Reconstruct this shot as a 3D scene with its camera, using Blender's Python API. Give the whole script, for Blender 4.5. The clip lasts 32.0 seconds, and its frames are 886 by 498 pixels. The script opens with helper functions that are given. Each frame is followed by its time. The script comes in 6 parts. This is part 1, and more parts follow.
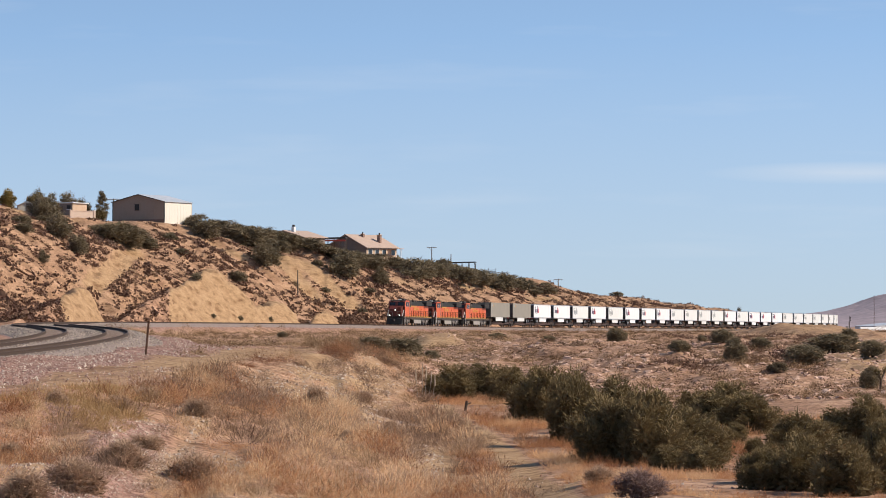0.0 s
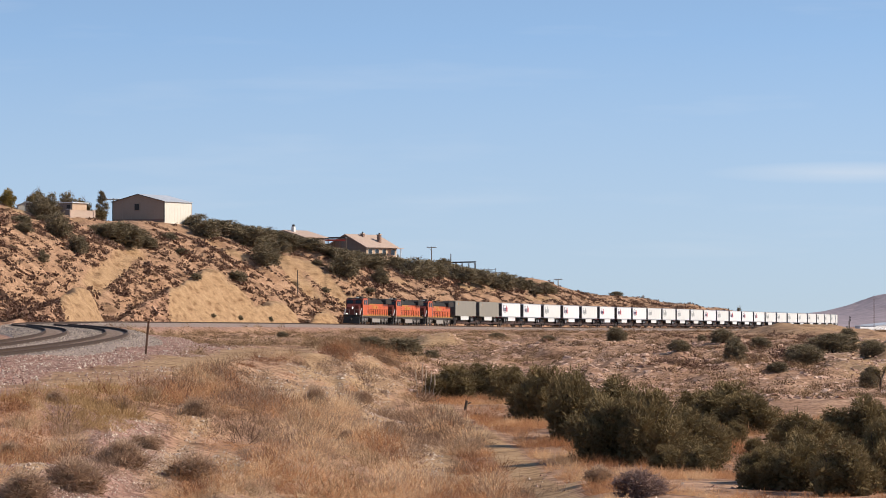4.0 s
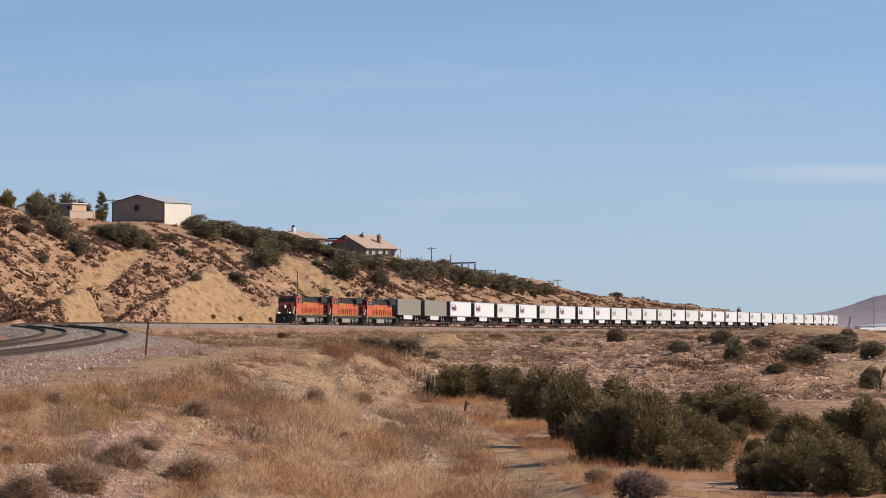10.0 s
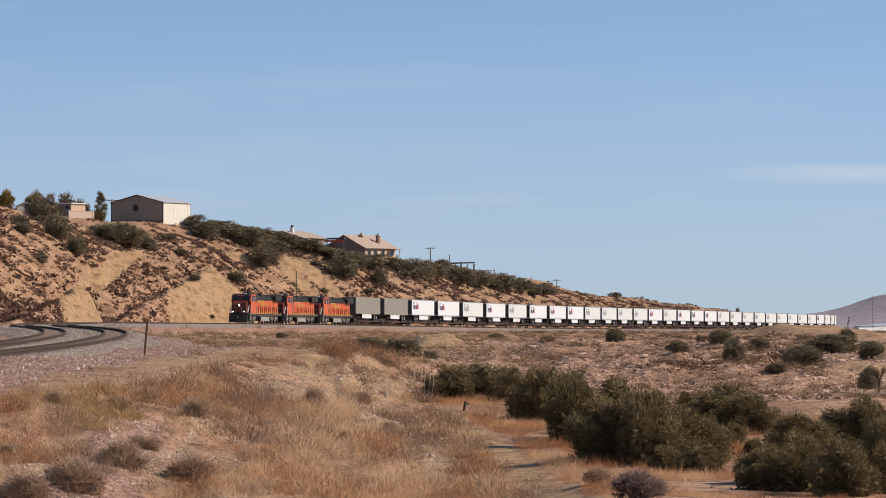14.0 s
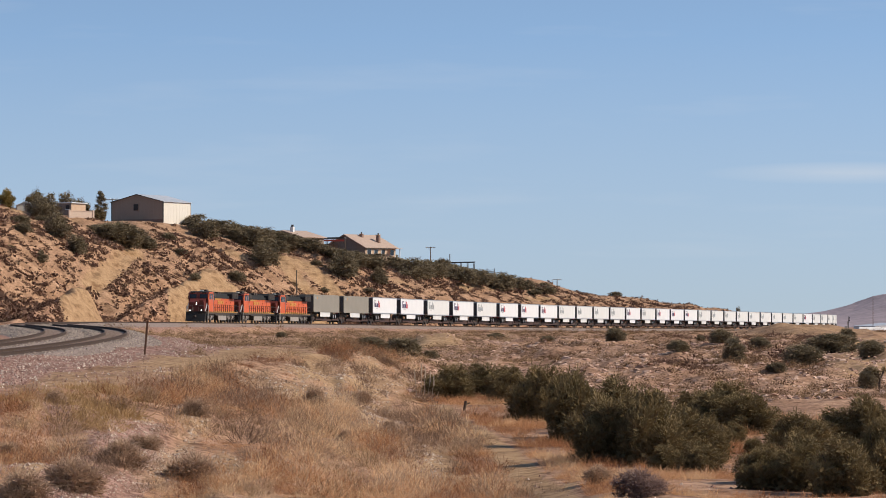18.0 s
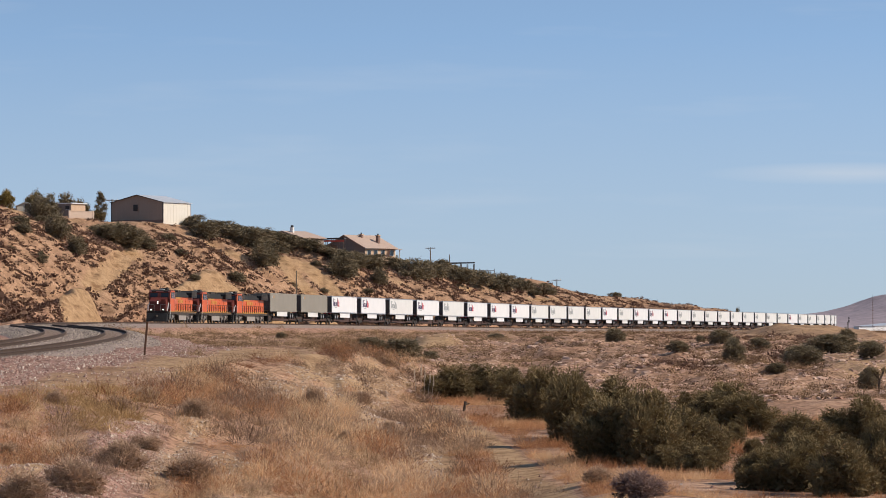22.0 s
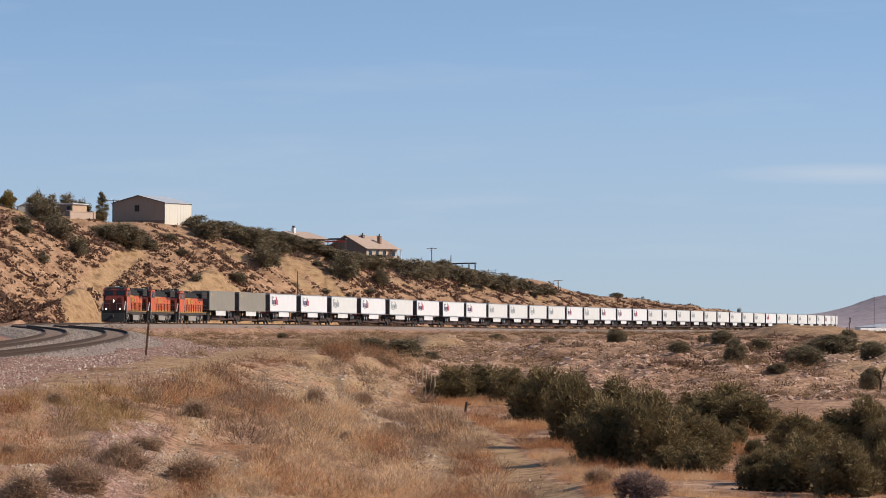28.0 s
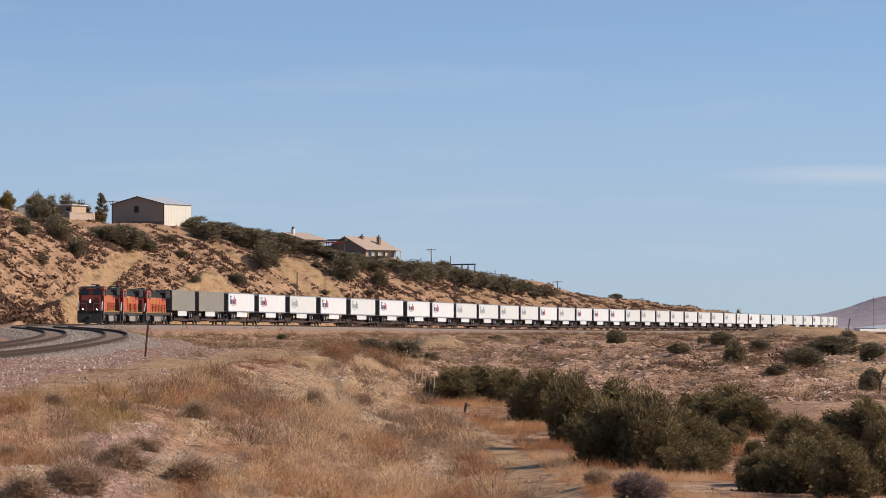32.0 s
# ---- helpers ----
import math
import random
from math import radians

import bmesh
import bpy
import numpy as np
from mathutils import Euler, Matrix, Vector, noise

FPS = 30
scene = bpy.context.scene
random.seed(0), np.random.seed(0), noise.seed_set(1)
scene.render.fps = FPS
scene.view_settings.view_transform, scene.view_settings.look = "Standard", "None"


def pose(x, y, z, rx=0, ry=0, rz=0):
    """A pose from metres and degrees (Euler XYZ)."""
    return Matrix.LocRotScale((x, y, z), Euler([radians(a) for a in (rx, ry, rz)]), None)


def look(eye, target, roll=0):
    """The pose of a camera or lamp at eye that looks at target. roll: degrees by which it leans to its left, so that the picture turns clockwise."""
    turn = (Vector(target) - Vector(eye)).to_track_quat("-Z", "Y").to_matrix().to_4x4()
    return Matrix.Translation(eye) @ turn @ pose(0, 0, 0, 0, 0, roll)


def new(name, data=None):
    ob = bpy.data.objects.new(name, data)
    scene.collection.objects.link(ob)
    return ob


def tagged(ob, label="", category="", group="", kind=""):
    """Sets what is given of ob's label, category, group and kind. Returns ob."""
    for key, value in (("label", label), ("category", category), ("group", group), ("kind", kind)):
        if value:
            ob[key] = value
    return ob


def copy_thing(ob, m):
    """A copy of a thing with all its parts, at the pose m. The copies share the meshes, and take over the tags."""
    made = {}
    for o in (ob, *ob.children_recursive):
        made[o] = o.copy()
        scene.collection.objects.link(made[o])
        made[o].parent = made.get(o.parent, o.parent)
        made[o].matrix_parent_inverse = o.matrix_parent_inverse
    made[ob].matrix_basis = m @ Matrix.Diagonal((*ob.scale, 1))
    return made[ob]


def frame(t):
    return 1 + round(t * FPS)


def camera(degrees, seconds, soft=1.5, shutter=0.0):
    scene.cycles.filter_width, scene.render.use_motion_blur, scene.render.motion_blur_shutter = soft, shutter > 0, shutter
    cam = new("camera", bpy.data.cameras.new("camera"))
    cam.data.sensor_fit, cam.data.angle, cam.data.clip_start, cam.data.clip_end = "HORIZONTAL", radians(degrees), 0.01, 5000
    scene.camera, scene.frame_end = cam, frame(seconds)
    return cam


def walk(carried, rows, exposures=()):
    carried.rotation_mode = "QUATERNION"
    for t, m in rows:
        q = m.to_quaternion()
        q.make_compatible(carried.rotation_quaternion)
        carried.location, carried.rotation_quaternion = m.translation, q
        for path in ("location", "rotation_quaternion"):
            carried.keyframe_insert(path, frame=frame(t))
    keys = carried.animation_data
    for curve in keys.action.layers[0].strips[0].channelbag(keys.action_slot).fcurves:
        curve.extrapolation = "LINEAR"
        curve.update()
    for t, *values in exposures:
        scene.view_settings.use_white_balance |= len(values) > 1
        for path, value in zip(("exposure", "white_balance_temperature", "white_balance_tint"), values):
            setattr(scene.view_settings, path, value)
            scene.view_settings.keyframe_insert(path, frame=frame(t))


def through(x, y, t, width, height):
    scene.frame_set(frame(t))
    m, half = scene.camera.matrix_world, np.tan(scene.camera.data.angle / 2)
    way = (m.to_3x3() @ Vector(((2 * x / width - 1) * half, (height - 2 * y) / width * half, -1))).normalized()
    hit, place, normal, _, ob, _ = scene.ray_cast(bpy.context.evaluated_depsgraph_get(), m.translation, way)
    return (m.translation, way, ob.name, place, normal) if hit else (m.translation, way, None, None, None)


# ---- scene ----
# ---- camera: a long lens on a tripod that trembles a little in the wind ----
import itertools

cam = camera(14.30, 32.0, soft=0.9)
LEVEL = 0.8617  # degrees above the level at which the lens points
LIGHT = 0.89  # stops of exposure at the start; the clip's camera stops down a little on the way
ONE = math.degrees(1 / 6250)
# seconds, and how far the view shakes to the right and down, in units of ONE
SHAKE = [(0, 1.1, -0.8), (0.5, 0.6, -1.1), (1, -0.1, -0.1), (1.5, -1.1, -1.3), (2, -0.8, 0.1), (2.5, -0.1, -0.3), (3, -0.1, -1.5), (3.5, 0.9, -1.5),
         (5.5, 0.8, 0.1), (6, 0.6, -0.6), (6.5, 0.3, 0.1), (7, -0.1, 0.1), (7.5, -0.1, 0.1), (8, -0.1, 0.1), (8.5, -0.1, 0.1), (9, 1.1, 0.1), (9.5,
         1.5, 0.1), (10, 0.6, 0.1), (10.5, -0.1, -0.1), (11, 0.4, 0.3), (11.5, 1.5, 0.3), (12, 0.8, -0.6), (12.5, -0.1, 0.3), (13, -0.6, 0.1), (13.5,
         -1.5, -0.3), (14, -1.3, 0.1), (14.5, -1.3, 0.1), (16.5, 0.1, 0.1), (17, 0.2, 0.1), (17.5, -0.1, -0.1), (18, -0.9, -0.8), (18.5, -0.1, 0.1),
         (19, -0.1, 0.1), (19.5, -0.1, -0.4), (20, 0.6, 0.1), (20.5, 0.4, -0.3), (21, -0.1, -0.6), (21.5, -0.6, -0.1), (22, -1.3, 0.1), (22.5, -1.5,
         0.1), (23, -1.6, 0.1), (23.5, -2, 0.1), (24, -1.6, 0.1), (24.5, -1.6, 0.1), (25, -0.9, 0.3), (25.5, -0.3, 0.1), (27.5, -0.1, 0.3), (28, 1.1,
         0.9), (28.5, 1.3, 0.8), (29, 1.5, 0.3), (29.5, 1.5, 0.4), (30, 1.6, 0.1), (30.5, 1.5, 0.1), (31, 0.3, 0.1), (31.5, 0.3, 1.4), (32, 0.1, 2.8)]
walk(cam, [(t, pose(0, 0, 0, 90 + LEVEL + ONE * b, 0, ONE * a)) for t, a, b in SHAKE],
     [(0, LIGHT), (6.2, LIGHT), (6.8, LIGHT - 0.09), (8.2, LIGHT - 0.09), (8.9, LIGHT - 0.19), (32, LIGHT - 0.19)])

# ---- world, sun, exposure ----
SUN_UP, SUN_TURN = 36.0, 94.0  # degrees above the level; degrees clockwise from straight ahead
world = bpy.data.worlds.new("sky")
scene.world = world
world.use_nodes = True
wn, wl = world.node_tree.nodes, world.node_tree.links
sky = wn.new("ShaderNodeTexSky")
sky.sky_type, sky.sun_disc = "NISHITA", False
sky.sun_elevation, sky.sun_rotation = radians(SUN_UP), radians(SUN_TURN)
sky.altitude, sky.air_density, sky.dust_density, sky.ozone_density = 1100, 1.0, 0.15, 1.0
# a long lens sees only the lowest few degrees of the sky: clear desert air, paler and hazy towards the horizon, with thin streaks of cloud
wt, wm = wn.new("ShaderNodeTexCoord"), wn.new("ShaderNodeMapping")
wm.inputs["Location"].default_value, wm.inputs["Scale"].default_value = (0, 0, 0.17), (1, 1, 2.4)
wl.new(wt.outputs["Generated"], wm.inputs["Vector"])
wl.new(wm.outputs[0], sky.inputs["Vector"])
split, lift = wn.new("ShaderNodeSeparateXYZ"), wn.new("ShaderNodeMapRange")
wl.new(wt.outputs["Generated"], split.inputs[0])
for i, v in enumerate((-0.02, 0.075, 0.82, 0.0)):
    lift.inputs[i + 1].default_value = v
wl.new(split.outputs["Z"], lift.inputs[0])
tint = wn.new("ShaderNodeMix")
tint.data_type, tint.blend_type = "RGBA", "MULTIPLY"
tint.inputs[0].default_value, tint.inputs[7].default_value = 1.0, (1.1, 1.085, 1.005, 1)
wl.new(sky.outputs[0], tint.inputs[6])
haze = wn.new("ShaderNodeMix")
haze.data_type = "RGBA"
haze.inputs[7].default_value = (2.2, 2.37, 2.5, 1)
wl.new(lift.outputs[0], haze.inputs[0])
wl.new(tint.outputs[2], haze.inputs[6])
streak, streak_map, thin = wn.new("ShaderNodeTexNoise"), wn.new("ShaderNodeMapping"), wn.new("ShaderNodeMapRange")
streak_map.inputs["Scale"].default_value, streak_map.inputs["Location"].default_value = (7, 3, 60), (0.35, 0, 0.4)
streak.inputs["Scale"].default_value, streak.inputs["Detail"].default_value = 1.6, 5
for i, v in enumerate((0.56, 0.80, 0.0, 0.15)):
    thin.inputs[i + 1].default_value = v
wl.new(wt.outputs["Generated"], streak_map.inputs["Vector"])
wl.new(streak_map.outputs[0], streak.inputs["Vector"])
wl.new(streak.outputs[0], thin.inputs[0])
veil = wn.new("ShaderNodeMix")
veil.data_type = "RGBA"
veil.inputs[7].default_value = (3.9, 3.95, 4.1, 1)
bank_map, bank_far, bank_edge, bank_mix, bank_sum = (wn.new("ShaderNode" + k) for k in ("Mapping", "VectorMath", "MapRange", "Math", "Math"))
# one longer wisp low in the sky
bank_map.inputs["Scale"].default_value, bank_map.inputs["Location"].default_value = (26, 0, 330), (-2.98, 0, -11.96)
bank_far.operation, bank_mix.operation, bank_sum.operation = "LENGTH", "MULTIPLY", "ADD"
for i, v in enumerate((0.1, 1.1, 0.9, 0.0)):
    bank_edge.inputs[i + 1].default_value = v
wl.new(wt.outputs["Generated"], bank_map.inputs["Vector"])
wl.new(bank_map.outputs[0], bank_far.inputs[0])
wl.new(bank_far.outputs["Value"], bank_edge.inputs[0])
wl.new(bank_edge.outputs[0], bank_mix.inputs[0])
wl.new(streak.outputs[0], bank_mix.inputs[1])
wl.new(bank_mix.outputs[0], bank_sum.inputs[0])
wl.new(thin.outputs[0], bank_sum.inputs[1])
wl.new(bank_sum.outputs[0], veil.inputs[0])
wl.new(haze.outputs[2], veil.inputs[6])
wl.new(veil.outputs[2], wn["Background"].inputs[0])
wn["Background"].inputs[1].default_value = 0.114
sun = new("sun", bpy.data.lights.new("sun", "SUN"))
sun.data.energy, sun.data.angle, sun.data.color = 3.2, radians(0.5), (1.0, 0.88, 0.745)
a, b = radians(SUN_TURN), radians(SUN_UP)
sun.matrix_world = look((60 * math.sin(a), 60 * math.cos(a), 60 * math.tan(b)), (0, 0, 0))

# ---- materials ----


def surface(name, low, high, scale=3.0, rough=0.8, metal=0.0, bump=0.0, fine=8.0, island=0.0, coords="Object", glow=None):
    """Two tones mixed by noise at two scales, with a little relief; island: how far pieces differ."""
    m = bpy.data.materials.new(name)
    m.use_nodes = True
    n, l = m.node_tree.nodes, m.node_tree.links
    b = n["Principled BSDF"]
    b.inputs["Roughness"].default_value, b.inputs["Metallic"].default_value = rough, metal
    tc = n.new("ShaderNodeTexCoord")
    big, small = n.new("ShaderNodeTexNoise"), n.new("ShaderNodeTexNoise")
    for t, k in ((big, scale), (small, scale * fine)):
        t.inputs["Scale"].default_value, t.inputs["Detail"].default_value = k, 4
        l.new(tc.outputs[coords], t.inputs["Vector"])
    mix = n.new("ShaderNodeMath")
    mix.operation = "MULTIPLY_ADD"
    mix.inputs[1].default_value = 0.5
    half = n.new("ShaderNodeMath")
    half.operation = "MULTIPLY"
    half.inputs[1].default_value = 0.5
    l.new(big.outputs[0], half.inputs[0])
    l.new(small.outputs[0], mix.inputs[0])
    l.new(half.outputs[0], mix.inputs[2])
    last = mix.outputs[0]
    if island:
        geo = n.new("ShaderNodeNewGeometry")
        add = n.new("ShaderNodeMath")
        add.operation = "MULTIPLY_ADD"
        add.inputs[1].default_value = island
        off = n.new("ShaderNodeMath")
        off.operation = "SUBTRACT"
        off.inputs[1].default_value = 0.5 * island
        l.new(geo.outputs["Random Per Island"], add.inputs[0])
        l.new(last, add.inputs[2])
        l.new(add.outputs[0], off.inputs[0])
        last = off.outputs[0]
    ramp = n.new("ShaderNodeValToRGB")
    ramp.color_ramp.elements[0].position, ramp.color_ramp.elements[1].position = 0.34, 0.66
    ramp.color_ramp.elements[0].color, ramp.color_ramp.elements[1].color = (*low, 1), (*high, 1)
    l.new(last, ramp.inputs[0])
    l.new(ramp.outputs[0], b.inputs["Base Color"])
    if bump:
        bp = n.new("ShaderNodeBump")
        bp.inputs["Distance"].default_value = bump
        l.new(small.outputs[0], bp.inputs["Height"])
        l.new(bp.outputs[0], b.inputs["Normal"])
    if glow:
        b.inputs["Emission Color"].default_value, b.inputs["Emission Strength"].default_value = (*glow[:3], 1), glow[3]
    return m


def earth_material():
    """Soil of the place: scrub floor, bare clay and crushed rock, told apart by the ground's own layers."""
    m = bpy.data.materials.new("earth")
    m.use_nodes = True
    n, l = m.node_tree.nodes, m.node_tree.links
    b = n["Principled BSDF"]
    b.inputs["Roughness"].default_value = 0.95
    b.inputs["Specular IOR Level"].default_value = 0.15
    tc = n.new("ShaderNodeTexCoord")

    def noise_at(scale, detail=6, squash=None):
        t = n.new("ShaderNodeTexNoise")
        t.inputs["Scale"].default_value, t.inputs["Detail"].default_value = scale, detail
        if squash:
            mp = n.new("ShaderNodeMapping")
            mp.inputs["Scale"].default_value = squash
            l.new(tc.outputs["Object"], mp.inputs["Vector"])
            l.new(mp.outputs[0], t.inputs["Vector"])
        else:
            l.new(tc.outputs["Object"], t.inputs["Vector"])
        return t.outputs[0]

    def ramp(v, *stops):
        r = n.new("ShaderNodeValToRGB")
        while len(r.color_ramp.elements) < len(stops):
            r.color_ramp.elements.new(0.5)
        for e, (p, c) in zip(r.color_ramp.elements, stops):
            e.position, e.color = p, (*c, 1)
        l.new(v, r.inputs[0])
        return r.outputs[0]

    def blend(f, c1, c2):
        x = n.new("ShaderNodeMix")
        x.data_type = "RGBA"
        l.new(f, x.inputs[0])
        l.new(c1, x.inputs[6])
        l.new(c2, x.inputs[7])
        return x.outputs[2]

    def layer(name):
        t = n.new("ShaderNodeAttribute")
        t.attribute_name = name
        return t.outputs["Fac"]

    grit = noise_at(4.0, 10, (0.9, 0.9, 2.2))
    scrub = ramp(noise_at(0.5, 8), (0.34, (0.2, 0.112, 0.07)), (0.5, (0.318, 0.186, 0.116)), (0.66, (0.425, 0.264, 0.168)))
    clay = ramp(noise_at(1.0, 10, (0.42, 0.42, 1.3)), (0.33, (0.19, 0.106, 0.054)), (0.44, (0.3, 0.187, 0.1)), (0.66, (0.38, 0.247, 0.138)))
    stone = ramp(noise_at(3.0, 8), (0.35, (0.19, 0.1, 0.078)), (0.5, (0.29, 0.165, 0.126)), (0.68, (0.39, 0.255, 0.195)))
    c = blend(layer("bare"), scrub, clay)
    c = blend(layer("stony"), c, stone)
    dark = ramp(grit, (0.38, (0.55, 0.50, 0.47)), (0.5, (1.0, 1.0, 1.0)), (0.64, (1.22, 1.24, 1.26)))
    mul = n.new("ShaderNodeMix")
    mul.data_type, mul.blend_type = "RGBA", "MULTIPLY"
    calm = n.new("ShaderNodeMath")
    calm.operation = "MULTIPLY_ADD"
    calm.inputs[1].default_value, calm.inputs[2].default_value = -0.3, 1.0
    l.new(layer("bare"), calm.inputs[0])
    l.new(calm.outputs[0], mul.inputs[0])
    l.new(c, mul.inputs[6])
    l.new(dark, mul.inputs[7])
    l.new(mul.outputs[2], b.inputs["Base Color"])
    bp = n.new("ShaderNodeBump")
    bp.inputs["Distance"].default_value = 0.14
    l.new(calm.outputs[0], bp.inputs["Strength"])
    l.new(noise_at(2.0, 8), bp.inputs["Height"])
    l.new(bp.outputs[0], b.inputs["Normal"])
    return m


EARTH = earth_material()
BALLAST = surface("crushed_rock", (0.13, 0.092, 0.075), (0.29, 0.22, 0.18), 4, 0.95, bump=0.012)
RAIL_STEEL = surface("rusty_rail_steel", (0.028, 0.016, 0.01), (0.065, 0.036, 0.023), 4, 0.95)
SLEEPER = surface("weathered_sleeper", (0.15, 0.103, 0.078), (0.27, 0.195, 0.15), 3, 0.9, bump=0.01)
ORANGE = surface("orange_paint", (0.44, 0.068, 0.011), (0.57, 0.104, 0.016), 0.8, 0.42)
# the same orange darkened: shade on the locomotive's front put into the colour
SHADED_ORANGE = surface("shaded_orange_paint", (0.09, 0.014, 0.006), (0.14, 0.021, 0.008), 0.9, 0.5)
BLACK = surface("black_paint", (0.008, 0.008, 0.009), (0.018, 0.018, 0.018), 1.2, 0.85)
YELLOW = surface("yellow_stripe_paint", (0.42, 0.2, 0.03), (0.52, 0.26, 0.04), 2, 0.5)
GLASS_DARK = surface("tinted_glass", (0.012, 0.014, 0.016), (0.022, 0.024, 0.028), 2, 0.08)
SILVER = surface("dusty_silver_paint", (0.22, 0.195, 0.17), (0.34, 0.31, 0.275), 1.5, 0.55)
TRUCK_SILVER = surface("grimy_silver_truck", (0.06, 0.053, 0.047), (0.19, 0.172, 0.153), 2.5, 0.7)
DUSTY_BLACK = surface("dusty_black_paint", (0.02, 0.016, 0.013), (0.06, 0.047, 0.038), 1.5, 0.8)
GRIME = surface("oily_running_gear", (0.016, 0.012, 0.010), (0.045, 0.034, 0.027), 3, 0.75)
WHEEL = surface("wheel_steel", (0.03, 0.024, 0.02), (0.085, 0.07, 0.06), 3, 0.5, 0.5)
BROWN_CAR = surface("faded_red_brown_paint", (0.036, 0.0168, 0.012), (0.078, 0.036, 0.024), 1.5, 0.7)
TYRE = surface("rubber", (0.012, 0.012, 0.012), (0.03, 0.028, 0.026), 4, 0.8)
WHITE = surface("white_box_panel", (0.63, 0.635, 0.64), (0.73, 0.735, 0.735), 0.5, 0.4)
OFFWHITE = surface("cream_box_panel", (0.58, 0.585, 0.565), (0.68, 0.68, 0.66), 0.5, 0.4)
GREY_BOX = surface("dull_grey_box_panel", (0.2, 0.182, 0.148), (0.25, 0.228, 0.185), 0.5, 0.5)
# trailer ends turned from the sun: their shade is put into this dark colour
SHADED_END = surface("shaded_end_panel", (0.045, 0.04, 0.036), (0.1, 0.088, 0.078), 0.8, 0.7)
ALU = surface("aluminium_trim", (0.36, 0.36, 0.36), (0.496, 0.496, 0.496), 2, 0.35, 0.8)
LAMP = surface("lit_headlight", (0.9, 0.88, 0.8), (1, 0.98, 0.92), 2, 0.3, glow=(1.0, 0.93, 0.78, 3.0))
LAMP_OFF = surface("unlit_headlight", (0.4, 0.4, 0.4), (0.55, 0.55, 0.55), 2, 0.2)
INK = surface("dark_violet_lettering", (0.03, 0.02, 0.06), (0.05, 0.03, 0.09), 2, 0.5)
RED = surface("red_lettering", (0.38, 0.03, 0.045), (0.5, 0.05, 0.065), 2, 0.5)
PALE = surface("faded_grey_lettering", (0.22, 0.24, 0.25), (0.34, 0.36, 0.36), 2, 0.5)

# ---- the line of the railway, from its far end to its near end: x, y (away from the eye) and the rail's height ----
LINE = [(58, 1500, -4.1), (92, 1440, -4.0), (117, 1377, -3.9), (131, 1308, -3.8), (134.2, 1240, -3.7), (129.2, 1171, -3.6), (106.9, 1074, -3.25), (80.3, 979, -2.8),
        (54.2, 884, -2.35), (28.7, 788, -2.0), (4.0, 693, -1.5), (-20.7, 597, -0.86), (-39.5, 500, -0.47), (-43.1, 432, -0.40),
        (-39.3, 363, -0.53), (-21.6, 231, -1.0), (-22, 175, -1.6), (-30, 115, -2.1), (-46, 58, -2.5), (-75, -5, -2.9), (-120, -60, -3.3)]


TILT = 0.0048  # the land falls away from the camera by that much a metre


def smooth_line(knots, step):
    """A natural cubic spline through the knots, cut into even steps."""
    p = np.array(knots, float)
    t = np.r_[0, np.cumsum(np.hypot(*np.diff(p[:, :2], axis=0).T))]
    h, n = np.diff(t), len(t)
    a, r = np.zeros((n, n)), np.zeros((n, 3))
    a[0, 0] = a[-1, -1] = 1
    for i in range(1, n - 1):
        a[i, i - 1:i + 2] = h[i - 1], 2 * (h[i - 1] + h[i]), h[i]
        r[i] = 6 * ((p[i + 1] - p[i]) / h[i] - (p[i] - p[i - 1]) / h[i - 1])
    m = np.linalg.solve(a, r)
    u = np.linspace(0, t[-1], 6000)
    k = np.clip(np.searchsorted(t, u) - 1, 0, n - 2)
    b, hk = (u - t[k])[:, None], h[k][:, None]
    q = p[k] + b * ((p[k + 1] - p[k]) / hk - hk * (2 * m[k] + m[k + 1]) / 6) + b ** 2 * m[k] / 2 + b ** 3 * (m[k + 1] - m[k]) / (6 * hk)
    s = np.r_[0, np.cumsum(np.hypot(*np.diff(q[:, :2], axis=0).T))]
    e = np.arange(0, s[-1], step)
    return np.stack([np.interp(e, s, q[:, i]) for i in range(3)], 1)


RAIL = smooth_line(LINE, 1.0)
RAIL[:, 2] -= TILT * RAIL[:, 1]
RAIL_T = np.gradient(RAIL[:, :2], axis=0)
RAIL_T /= np.hypot(*RAIL_T.T)[:, None]


def on_line(s):
    return np.array([np.interp(s, np.arange(len(RAIL)), RAIL[:, i]) for i in range(3)])


# ---- ground: one sheet from under the camera to the horizon ----


def lattice(ix, iy, seed):
    h = (ix.astype(np.int64) * 374761393 + iy.astype(np.int64) * 668265263 + seed * 974711) & 0x7FFFFFFF
    h = ((h ^ (h >> 13)) * 1274126177) & 0x7FFFFFFF
    return ((h ^ (h >> 16)) & 0xFFFF) / 32767.5 - 1


def rough_field(x, y, size, seed=0, octaves=3):
    """Smooth noise of about -1 to 1 with bumps of that size in metres."""
    out, amp, total = 0, 1.0, 0
    for o in range(octaves):
        u, v = x / size * 2 ** o, y / size * 2 ** o
        iu, iv = np.floor(u), np.floor(v)
        fu, fv = u - iu, v - iv
        fu, fv = fu * fu * (3 - 2 * fu), fv * fv * (3 - 2 * fv)
        a, b = lattice(iu, iv, seed + o), lattice(iu + 1, iv, seed + o)
        c, d = lattice(iu, iv + 1, seed + o), lattice(iu + 1, iv + 1, seed + o)
        out = out + amp * ((a * (1 - fu) + b * fu) * (1 - fv) + (c * (1 - fu) + d * fu) * fv)
        total, amp = total + amp, amp * 0.5
    return out / total * 1.6


def step(t):
    t = np.clip(t, 0, 1)
    return t * t * (3 - 2 * t)


def box_of(v, lo, hi, soft):
    return step((v - lo + soft / 2) / soft) * (1 - step((v - hi + soft / 2) / soft))


